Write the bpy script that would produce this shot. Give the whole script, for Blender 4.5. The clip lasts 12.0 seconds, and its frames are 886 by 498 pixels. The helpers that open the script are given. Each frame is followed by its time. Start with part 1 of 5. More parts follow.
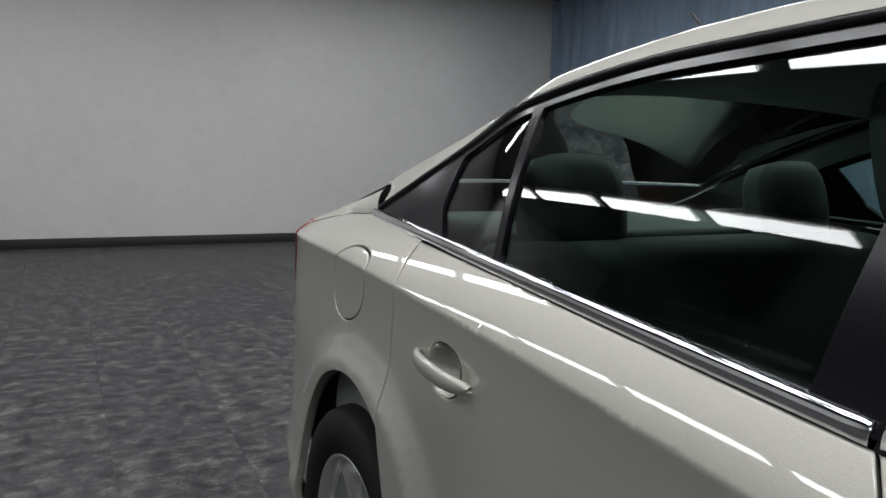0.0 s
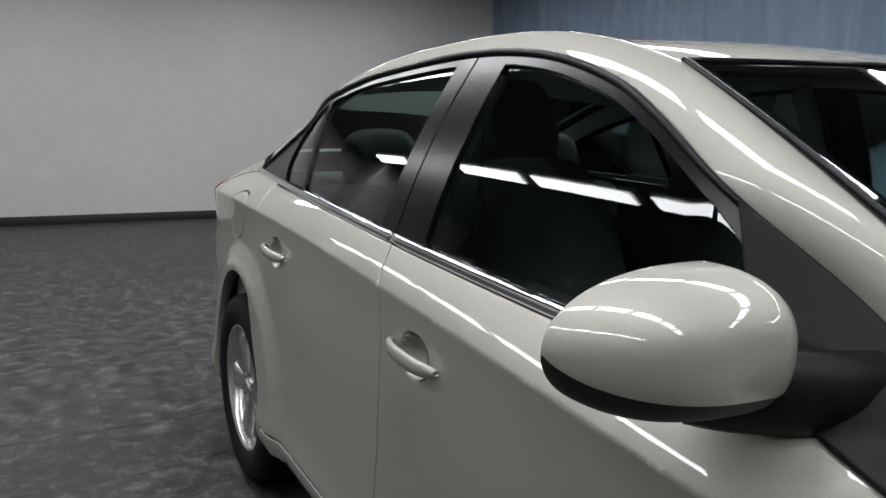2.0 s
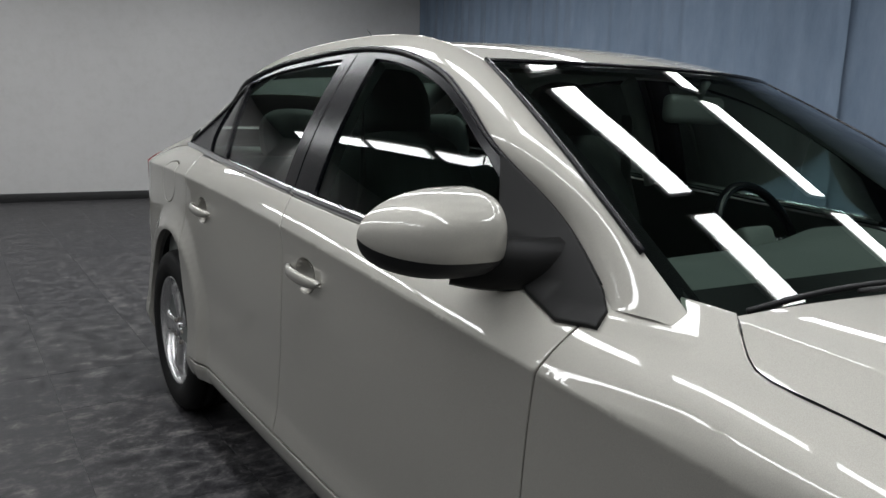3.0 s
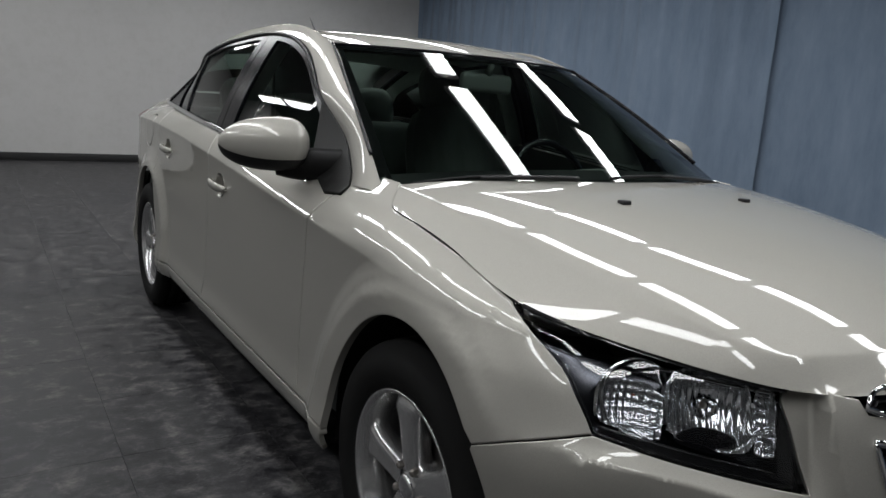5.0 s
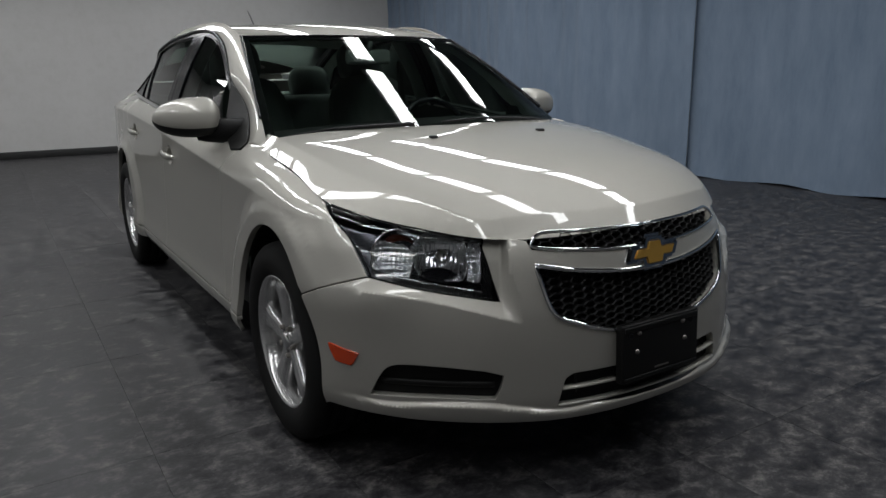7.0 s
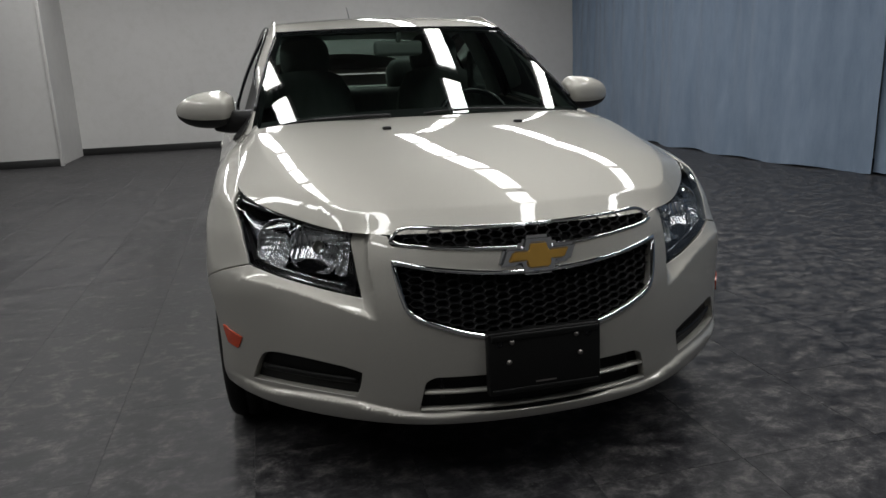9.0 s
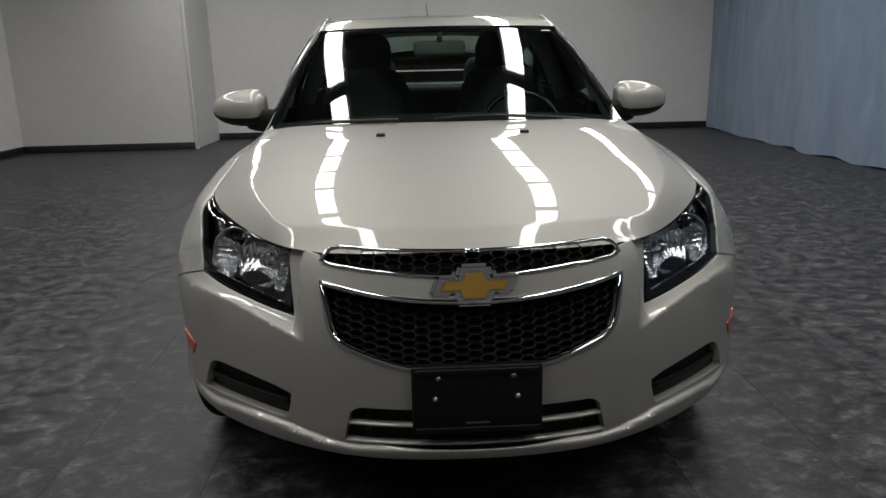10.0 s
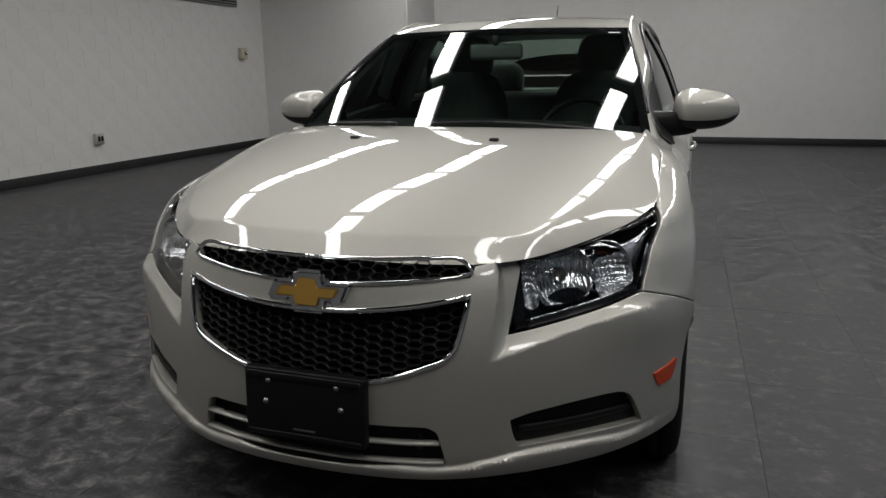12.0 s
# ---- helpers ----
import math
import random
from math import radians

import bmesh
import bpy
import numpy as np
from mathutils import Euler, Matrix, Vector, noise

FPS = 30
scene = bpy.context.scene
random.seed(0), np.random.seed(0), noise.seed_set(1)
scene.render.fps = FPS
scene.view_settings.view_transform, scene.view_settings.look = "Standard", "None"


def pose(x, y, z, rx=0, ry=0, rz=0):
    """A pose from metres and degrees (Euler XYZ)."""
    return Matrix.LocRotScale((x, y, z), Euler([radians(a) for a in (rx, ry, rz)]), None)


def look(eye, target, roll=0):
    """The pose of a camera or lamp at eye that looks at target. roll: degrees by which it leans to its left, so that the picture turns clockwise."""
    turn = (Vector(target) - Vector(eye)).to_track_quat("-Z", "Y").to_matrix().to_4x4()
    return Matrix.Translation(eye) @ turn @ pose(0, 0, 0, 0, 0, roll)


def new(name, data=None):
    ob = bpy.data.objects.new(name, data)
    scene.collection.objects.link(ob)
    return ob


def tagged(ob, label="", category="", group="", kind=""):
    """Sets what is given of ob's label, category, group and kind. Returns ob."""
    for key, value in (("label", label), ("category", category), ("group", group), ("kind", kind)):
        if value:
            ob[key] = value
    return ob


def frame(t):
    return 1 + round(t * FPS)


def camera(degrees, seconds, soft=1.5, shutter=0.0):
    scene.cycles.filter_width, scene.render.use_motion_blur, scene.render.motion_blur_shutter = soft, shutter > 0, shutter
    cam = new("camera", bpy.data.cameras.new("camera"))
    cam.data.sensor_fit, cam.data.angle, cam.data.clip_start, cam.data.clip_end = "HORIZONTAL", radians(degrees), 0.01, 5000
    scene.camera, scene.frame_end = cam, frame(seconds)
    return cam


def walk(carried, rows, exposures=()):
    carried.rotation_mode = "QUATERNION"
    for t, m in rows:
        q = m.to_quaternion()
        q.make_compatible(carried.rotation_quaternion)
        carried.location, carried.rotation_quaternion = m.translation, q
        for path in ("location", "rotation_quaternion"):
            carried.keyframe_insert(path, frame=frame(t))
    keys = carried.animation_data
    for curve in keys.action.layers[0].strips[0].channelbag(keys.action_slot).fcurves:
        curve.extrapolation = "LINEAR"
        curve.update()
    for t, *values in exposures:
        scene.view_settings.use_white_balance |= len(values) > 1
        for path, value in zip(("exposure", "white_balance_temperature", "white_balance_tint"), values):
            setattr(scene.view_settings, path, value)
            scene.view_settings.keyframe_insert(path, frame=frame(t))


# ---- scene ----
cam = camera(63.3, 12.0)
PATH = [
    (0, (-1.352, -0.087, 1.204), (-0.421, 1.661, 0.928), 2.0),
    (0.5, (-1.386, -0.306, 1.204), (-0.365, 1.391, 0.927), 2.3),
    (1, (-1.408, -0.561, 1.193), (-0.339, 1.102, 0.891), 2.1),
    (1.5, (-1.415, -0.815, 1.196), (-0.387, 0.878, 0.917), 1.7),
    (2, (-1.4, -1.091, 1.201), (-0.424, 0.624, 0.877), 1.2),
    (2.5, (-1.477, -1.34, 1.185), (-0.385, 0.3, 0.84), 1.8),
    (3, (-1.523, -1.581, 1.185), (-0.403, 0.037, 0.828), 1.9),
    (4.8, (-1.564, -2.497, 1.137), (-0.485, -0.859, 0.745), 3.0),
    (5, (-1.548, -2.613, 1.14), (-0.476, -0.971, 0.747), 4.2),
    (5.5, (-1.57, -2.841, 1.152), (-0.515, -1.196, 0.728), 2.8),
    (6, (-1.66, -3.065, 1.146), (-0.566, -1.457, 0.68), 2.2),
    (6.5, (-1.67, -3.251, 1.157), (-0.556, -1.661, 0.676), 1.1),
    (7, (-1.526, -3.508, 1.154), (-0.496, -1.862, 0.676), -0.7),
    (7.5, (-1.358, -3.601, 1.139), (-0.368, -1.938, 0.637), -1.5),
    (7.7, (-1.257, -3.633, 1.139), (-0.343, -1.928, 0.633), -0.6),
    (9.3, (-0.499, -3.837, 1.127), (-0.148, -1.93, 0.637), -1.7),
    (9.5, (-0.388, -3.803, 1.142), (-0.123, -1.885, 0.641), -0.8),
    (10, (-0.132, -3.754, 1.159), (-0.057, -1.819, 0.66), -1.3),
    (10.5, (0.172, -3.801, 1.165), (0.010, -1.869, 0.683), -1.1),
    (11, (0.403, -3.765, 1.149), (0.108, -1.849, 0.656), -1.9),
    (11.5, (0.593, -3.63, 1.149), (0.161, -1.738, 0.667), 0.4),
    (12, (0.788, -3.559, 1.142), (0.173, -1.716, 0.665), -0.7),
]
EXPOSURES = [(0, -0.43, 6250, 10), (2, -0.40, 6250, 10), (3, -0.48, 6250, 10), (5, -0.78, 6280, 10), (6.5, -0.86, 6280, 10), (7.5, -0.80, 6300, 10), (9.5, -0.66, 6480, 10), (12, -0.66, 6520, 10)]
walk(cam, [(t, look(eye, target, roll)) for t, eye, target, roll in PATH], EXPOSURES)

# ---- world and lights ----
world = bpy.data.worlds.new("world")
scene.world = world
world.use_nodes = True
world.node_tree.nodes["Background"].inputs[0].default_value = (0.02, 0.02, 0.022, 1)
world.node_tree.nodes["Background"].inputs[1].default_value = 0.3

CEILING = 3.35
LAMP_Z = 3.25
LAMP_WATTS = 14.5

# ---- materials ----
def material(name):
    m = bpy.data.materials.new(name)
    m.use_nodes = True
    nt = m.node_tree
    return m, nt, nt.nodes["Principled BSDF"]


def link(nt, a, b):
    nt.links.new(a, b)


def noise_node(nt, scale, detail=6.0, rough=0.6, stretch=None):
    tc = nt.nodes.new("ShaderNodeTexCoord")
    n = nt.nodes.new("ShaderNodeTexNoise")
    n.inputs["Scale"].default_value, n.inputs["Detail"].default_value, n.inputs["Roughness"].default_value = scale, detail, rough
    if stretch:
        mp = nt.nodes.new("ShaderNodeMapping")
        mp.inputs["Scale"].default_value = stretch
        link(nt, tc.outputs["Object"], mp.inputs[0])
        link(nt, mp.outputs[0], n.inputs["Vector"])
    else:
        link(nt, tc.outputs["Object"], n.inputs["Vector"])
    return n


def ramp(nt, src, stops):
    r = nt.nodes.new("ShaderNodeValToRGB")
    els = r.color_ramp.elements
    while len(els) < len(stops):
        els.new(0.5)
    for e, (p, c) in zip(els, stops):
        e.position, e.color = p, (*c, 1) if len(c) == 3 else c
    link(nt, src, r.inputs[0])
    return r


def bump(nt, bsdf, src, strength, dist):
    b = nt.nodes.new("ShaderNodeBump")
    b.inputs["Strength"].default_value, b.inputs["Distance"].default_value = strength, dist
    link(nt, src, b.inputs["Height"])
    link(nt, b.outputs[0], bsdf.inputs["Normal"])
    return b


def plain(name, col, rough=0.5, metal=0.0, coat=0.0, grain=0.0, gscale=300.0, spec=0.5):
    """A surface of one paint or plastic with a slight unevenness of tone and gloss."""
    m, nt, b = material(name)
    n = noise_node(nt, 7.0)
    k = 0.07
    r = ramp(nt, n.outputs[0], [(0.3, [c * (1 - k) for c in col]), (0.7, [min(1, c * (1 + k)) for c in col])])
    link(nt, r.outputs[0], b.inputs["Base Color"])
    b.inputs["Roughness"].default_value, b.inputs["Metallic"].default_value = rough, metal
    b.inputs["Coat Weight"].default_value = coat
    b.inputs["Specular IOR Level"].default_value = spec
    if grain:
        g = noise_node(nt, gscale, 3.0)
        bump(nt, b, g.outputs[0], grain, 0.001)
    return m


def paint_material():
    """Champagne metallic paint under a clear coat."""
    m, nt, b = material("champagne_paint")
    n = noise_node(nt, 900.0, 2.0)
    r = ramp(nt, n.outputs[0], [(0.35, (0.395, 0.384, 0.348)), (0.65, (0.470, 0.457, 0.414))])
    link(nt, r.outputs[0], b.inputs["Base Color"])
    b.inputs["Metallic"].default_value = 0.64
    b.inputs["Roughness"].default_value = 0.58
    b.inputs["Coat Weight"].default_value = 1.0
    b.inputs["Coat Roughness"].default_value = 0.006
    b.inputs["Coat IOR"].default_value = 1.5
    return m


def glass_material(name, tint, ior=1.5):
    m = bpy.data.materials.new(name)
    m.use_nodes = True
    nt = m.node_tree
    nt.nodes.clear()
    out = nt.nodes.new("ShaderNodeOutputMaterial")
    mix = nt.nodes.new("ShaderNodeMixShader")
    fr = nt.nodes.new("ShaderNodeFresnel")
    fr.inputs[0].default_value = ior
    tr = nt.nodes.new("ShaderNodeBsdfTransparent")
    tr.inputs[0].default_value = (*tint, 1)
    gl = nt.nodes.new("ShaderNodeBsdfGlossy")
    gl.inputs["Roughness"].default_value = 0.0
    gl.inputs["Color"].default_value = (1, 1, 1, 1)
    link(nt, fr.outputs[0], mix.inputs[0])
    link(nt, tr.outputs[0], mix.inputs[1])
    link(nt, gl.outputs[0], mix.inputs[2])
    link(nt, mix.outputs[0], out.inputs[0])
    return m


def tile_material():
    """Dark slate-look vinyl tile, cloudy and streaked, a shade of its own for each tile."""
    m, nt, b = material("slate_vinyl")
    oi = nt.nodes.new("ShaderNodeObjectInfo")
    geo = nt.nodes.new("ShaderNodeNewGeometry")
    tc = nt.nodes.new("ShaderNodeTexCoord")
    off = nt.nodes.new("ShaderNodeVectorMath")
    off.operation = "SCALE"
    comb = nt.nodes.new("ShaderNodeCombineXYZ")
    add = nt.nodes.new("ShaderNodeMath")
    add.operation = "ADD"
    link(nt, oi.outputs["Random"], add.inputs[0])
    link(nt, geo.outputs["Random Per Island"], add.inputs[1])
    link(nt, add.outputs[0], comb.inputs[0])
    link(nt, add.outputs[0], comb.inputs[1])
    link(nt, comb.outputs[0], off.inputs[0])
    off.inputs["Scale"].default_value = 37.0
    pos = nt.nodes.new("ShaderNodeVectorMath")
    link(nt, geo.outputs["Position"], pos.inputs[0])
    link(nt, off.outputs[0], pos.inputs[1])
    mp = nt.nodes.new("ShaderNodeMapping")
    mp.inputs["Scale"].default_value = (4.6, 5.6, 1)
    link(nt, pos.outputs[0], mp.inputs[0])
    n1 = nt.nodes.new("ShaderNodeTexNoise")
    n1.inputs["Scale"].default_value, n1.inputs["Detail"].default_value, n1.inputs["Roughness"].default_value = 2.2, 12, 0.75
    n1.inputs["Distortion"].default_value = 0.25
    link(nt, mp.outputs[0], n1.inputs["Vector"])
    r1 = ramp(nt, n1.outputs[0], [(0.36, (0.010, 0.010, 0.012)), (0.44, (0.022, 0.022, 0.025)), (0.51, (0.042, 0.042, 0.045)), (0.57, (0.073, 0.072, 0.074)), (0.67, (0.140, 0.137, 0.133))])
    shade = ramp(nt, add.outputs[0], [(0.0, (0.84, 0.84, 0.86)), (1.0, (1.10, 1.08, 1.06))])
    mul = nt.nodes.new("ShaderNodeMixRGB")
    mul.blend_type, mul.inputs[0].default_value = "MULTIPLY", 1.0
    link(nt, r1.outputs[0], mul.inputs[1])
    link(nt, shade.outputs[0], mul.inputs[2])
    # pale scuffs and grit
    n2 = nt.nodes.new("ShaderNodeTexNoise")
    n2.inputs["Scale"].default_value, n2.inputs["Detail"].default_value = 55, 4
    link(nt, geo.outputs["Position"], n2.inputs["Vector"])
    r2 = ramp(nt, n2.outputs[0], [(0.66, (0, 0, 0)), (0.76, (0.25, 0.24, 0.23))])
    scr = nt.nodes.new("ShaderNodeMixRGB")
    scr.blend_type, scr.inputs[0].default_value = "SCREEN", 0.22
    link(nt, mul.outputs[0], scr.inputs[1])
    link(nt, r2.outputs[0], scr.inputs[2])
    link(nt, scr.outputs[0], b.inputs["Base Color"])
    rr = ramp(nt, n1.outputs[0], [(0.38, (0.34, 0.34, 0.34)), (0.62, (0.62, 0.62, 0.62))])
    link(nt, rr.outputs[0], b.inputs["Roughness"])
    n3 = nt.nodes.new("ShaderNodeTexNoise")
    n3.inputs["Scale"].default_value, n3.inputs["Detail"].default_value = 26, 8
    link(nt, mp.outputs[0], n3.inputs["Vector"])
    b.inputs["Specular IOR Level"].default_value = 0.22
    bump(nt, b, n3.outputs[0], 0.30, 0.0012)
    return m


def wall_material(name, col, blocks=False):
    m, nt, b = material(name)
    n1 = noise_node(nt, 0.7, 4.0)
    r = ramp(nt, n1.outputs[0], [(0.3, [c * 0.93 for c in col]), (0.7, col)])
    n2 = noise_node(nt, 9.0, 6.0, 0.7)
    r2 = ramp(nt, n2.outputs[0], [(0.25, (0.93, 0.93, 0.92)), (0.55, (1, 1, 1))])
    mul = nt.nodes.new("ShaderNodeMixRGB")
    mul.blend_type, mul.inputs[0].default_value = "MULTIPLY", 1.0
    link(nt, r.outputs[0], mul.inputs[1])
    link(nt, r2.outputs[0], mul.inputs[2])
    link(nt, mul.outputs[0], b.inputs["Base Color"])
    b.inputs["Roughness"].default_value = 0.62
    n3 = noise_node(nt, 140.0, 3.0)
    bump(nt, b, n3.outputs[0], 0.12, 0.003)
    return m


def fabric_material(name, lo, hi, wave=500.0):
    m, nt, b = material(name)
    n = noise_node(nt, 5.0, 7.0, 0.7, (1, 1, 0.25))
    r = ramp(nt, n.outputs[0], [(0.3, lo), (0.7, hi)])
    link(nt, r.outputs[0], b.inputs["Base Color"])
    b.inputs["Roughness"].default_value = 0.85
    b.inputs["Sheen Weight"].default_value = 0.15
    n2 = noise_node(nt, wave, 2.0)
    bump(nt, b, n2.outputs[0], 0.2, 0.001)
    return m


def glow_material(name, col, strength):
    m, nt, b = material(name)
    b.inputs["Base Color"].default_value = (0.9, 0.9, 0.9, 1)
    b.inputs["Emission Color"].default_value = (*col, 1)
    b.inputs["Emission Strength"].default_value = strength
    return m


PAINT = paint_material()
BLACK = plain("black_plastic", (0.011, 0.011, 0.012), 0.50, grain=0.25, gscale=700, spec=0.35)
GLOSSBLACK = plain("black_gloss_trim", (0.012, 0.012, 0.013), 0.16, coat=0.3)
SATINBLACK = plain("satin_black_trim", (0.006, 0.006, 0.008), 0.22, spec=0.24)
HOLDER = plain("matt_black_plastic", (0.006, 0.006, 0.006), 0.45, grain=0.2, gscale=600, spec=0.22)
RUBBER = plain("tyre_rubber", (0.010, 0.010, 0.010), 0.80, grain=0.3, gscale=250, spec=0.14)
DARK = plain("dark_cavity", (0.008, 0.008, 0.008), 0.8)
CHROME = plain("chrome", (0.78, 0.79, 0.80), 0.07, metal=1.0)
ALLOY = plain("alloy_silver", (0.60, 0.60, 0.60), 0.27, metal=0.85, coat=0.5)
STEEL = plain("worn_steel", (0.30, 0.28, 0.26), 0.45, metal=1.0)
SMOKE = plain("smoked_chrome", (0.07, 0.072, 0.08), 0.22, metal=1.0)
REFLECTOR = plain("bright_reflector", (0.80, 0.81, 0.83), 0.16, metal=1.0)
# steel darkened in its colour for the shade behind the spokes
DARKSTEEL = plain("shaded_brake_steel", (0.10, 0.095, 0.09), 0.5, metal=1.0)
# chrome with the emblem border's dark reflections put into its colour
DARKCHROME = plain("shaded_chrome", (0.50, 0.51, 0.53), 0.10, metal=1.0)
GOLD = plain("gold_emblem", (0.62, 0.36, 0.07), 0.28, metal=0.55, coat=0.6, grain=0.15, gscale=900)
BULB = plain("amber_bulb", (0.17, 0.045, 0.025), 0.2, coat=0.5)
AMBER = plain("amber_lens", (0.48, 0.045, 0.005), 0.12, coat=1.0)
RED = plain("red_lens", (0.22, 0.018, 0.018), 0.12, coat=1.0)
GLASS = glass_material("window_glass", (0.78, 0.89, 0.83))
SIDEGLASS = glass_material("side_window_glass", (0.55, 0.66, 0.61))
LENS = glass_material("clear_lens", (0.93, 0.94, 0.95), 1.45)
# seat and cabin colours lifted and greened to hold the glass's reflected haze
SEAT = fabric_material("hazed_black_cloth", (0.062, 0.068, 0.066), (0.115, 0.124, 0.119))
CABIN = plain("hazed_cabin_plastic", (0.12, 0.130, 0.124), 0.6, grain=0.3, gscale=500)
HEADLINER = plain("grey_headliner", (0.48, 0.50, 0.47), 0.9)
WALLPAINT = wall_material("white_wall_paint", (0.60, 0.592, 0.578))
BASEBOARD = plain("black_vinyl_base", (0.012, 0.012, 0.012), 0.5)
TILE = tile_material()
CURTAIN = fabric_material("blue_curtain_cloth", (0.140, 0.192, 0.268), (0.208, 0.268, 0.357))
CEIL = wall_material("ceiling_tile", (0.035, 0.035, 0.036))
DARKWALL = wall_material("black_wall_paint", (0.02, 0.02, 0.021))
GLOW = glow_material("lamp_tube", (1.0, 0.98, 0.94), 6.5)
WHITEMETAL = plain("white_enamel", (0.7, 0.7, 0.7), 0.4)

# ---- helpers for meshes ----
def mesh_of(name, verts, faces, mat, smooth=False, normals=None):
    me = bpy.data.meshes.new(name)
    me.from_pydata([tuple(v) for v in verts], [], faces)
    me.materials.append(mat)
    if smooth or normals is not None:
        me.polygons.foreach_set("use_smooth", [True] * len(me.polygons))
    if normals is not None:
        me.normals_split_custom_set_from_vertices([tuple(n) for n in normals])
    me.update()
    return me


def child(name, me, parent=None, label="", m=None):
    ob = new(name, me)
    if parent is not None:
        ob.parent = parent
    if m is not None:
        ob.matrix_basis = m
    if label:
        tagged(ob, label)
    return ob


def bm_mesh(name, bm, mat, smooth=False):
    me = bpy.data.meshes.new(name)
    bmesh.ops.recalc_face_normals(bm, faces=bm.faces)
    bm.to_mesh(me)
    bm.free()
    me.materials.append(mat)
    if smooth:
        me.polygons.foreach_set("use_smooth", [True] * len(me.polygons))
    return me


def box_mesh(name, lo, hi, mat, bevel=0.0, segs=2, smooth=None):
    bm = bmesh.new()
    bmesh.ops.create_cube(bm, size=1)
    for v in bm.verts:
        v.co = [lo[i] + (v.co[i] + 0.5) * (hi[i] - lo[i]) for i in range(3)]
    if bevel:
        bmesh.ops.bevel(bm, geom=bm.edges[:], offset=bevel, segments=segs, affect="EDGES", profile=0.5)
    return bm_mesh(name, bm, mat, bool(bevel) if smooth is None else smooth)


def lathe(name, prof, mat, n=64, smooth=True, closed=False):
    """Turn a profile of (radius, along) about the x axis."""
    vs, fs = [], []
    k = len(prof)
    for i in range(n):
        a = 2 * math.pi * i / n
        for r, h in prof:
            vs.append((h, r * math.cos(a), r * math.sin(a)))
    for i in range(n):
        j = (i + 1) % n
        for q in range(k - 1 + (1 if closed else 0)):
            w = (q + 1) % k
            fs.append((i * k + q, i * k + w, j * k + w, j * k + q))
    return mesh_of(name, vs, fs, mat, smooth)


def tube(name, pts, rad, mat, n=8, flat=1.0, up=(0, 0, 1), cap=True):
    """A bar of round or flattened section along a line of points. rad: number or list."""
    vs, fs = [], []
    P = [Vector(p) for p in pts]
    for i, p in enumerate(P):
        d = (P[min(i + 1, len(P) - 1)] - P[max(i - 1, 0)]).normalized()
        a = d.cross(Vector(up)).normalized()
        b = a.cross(d).normalized()
        r = rad[i] if isinstance(rad, (list, tuple)) else rad
        for k in range(n):
            t = 2 * math.pi * k / n
            vs.append(p + a * (math.cos(t) * r * flat) + b * (math.sin(t) * r))
    for i in range(len(P) - 1):
        for k in range(n):
            fs.append((i * n + k, i * n + (k + 1) % n, (i + 1) * n + (k + 1) % n, (i + 1) * n + k))
    if cap:
        fs.append(tuple(range(n))[::-1])
        fs.append(tuple((len(P) - 1) * n + k for k in range(n)))
    return mesh_of(name, vs, fs, mat, True)


def structure(ob, label="", category=""):
    return tagged(ob, label, category, "", "structure")


# ---- the showroom ----
REAR_Y, STEP_Y, STEP_X, LEFT_X, RIGHT_X, FRONT_Y = 8.62, 7.22, -3.38, -5.90, 5.75, -8.5
sub = structure(child("floor", box_mesh("floor", (LEFT_X - 0.3, FRONT_Y - 0.3, -0.25), (RIGHT_X + 0.6, REAR_Y + 0.3, -0.006), DARK)), "dark grey slate-look vinyl tile floor with fine joints", "floor")


def wall_box(name, lo, hi, label):
    return structure(child(name, box_mesh(name, lo, hi, WALLPAINT)), label, "wall")


wall_box("wall_rear", (STEP_X, REAR_Y, -0.1), (RIGHT_X + 0.3, REAR_Y + 0.2, CEILING), "plain off-white painted wall above a black base")
wall_box("wall_step", (LEFT_X - 0.2, STEP_Y, -0.1), (STEP_X, STEP_Y + 0.2, CEILING), "off-white painted wall that stands forward of the rear wall")
wall_box("wall_return", (STEP_X - 0.2, STEP_Y + 0.2, -0.1), (STEP_X, REAR_Y + 0.2, CEILING), "off-white end of the forward wall")
wall_box("wall_front", (LEFT_X - 0.2, FRONT_Y - 0.2, -0.1), (RIGHT_X + 0.3, FRONT_Y, CEILING), "plain off-white painted wall closing the showroom")
structure(child("ceiling", box_mesh("ceiling", (LEFT_X - 0.2, FRONT_Y - 0.2, CEILING), (RIGHT_X + 0.3, REAR_Y + 0.2, CEILING + 0.15), CEIL)), "dark grey tiled ceiling with rows of tube lights", "ceiling")
wall_box("wall_right", (RIGHT_X + 0.1, FRONT_Y - 0.2, -0.1), (RIGHT_X + 0.3, REAR_Y, CEILING), "plain wall hidden behind a curtain")


def base(name, a, b):
    lo = [min(a[i], b[i]) for i in range(2)]
    hi = [max(a[i], b[i]) for i in range(2)]
    structure(child(name, box_mesh(name, (*lo, -0.006), (*hi, 0.107), BASEBOARD, 0.004)), "black vinyl base along the wall", "baseboard")


base("baseboard_1", (STEP_X, REAR_Y - 0.012), (RIGHT_X, REAR_Y))
base("baseboard_2", (LEFT_X, STEP_Y - 0.012), (STEP_X, STEP_Y))
base("baseboard_4", (LEFT_X, FRONT_Y), (LEFT_X + 0.012, STEP_Y - 0.012))
structure(child("trim", box_mesh("trim", (STEP_X, STEP_Y - 0.02, 0.0), (STEP_X + 0.045, STEP_Y + 0.06, CEILING), WALLPAINT, 0.004)), "white corner guard on the end of the wall", "trim")

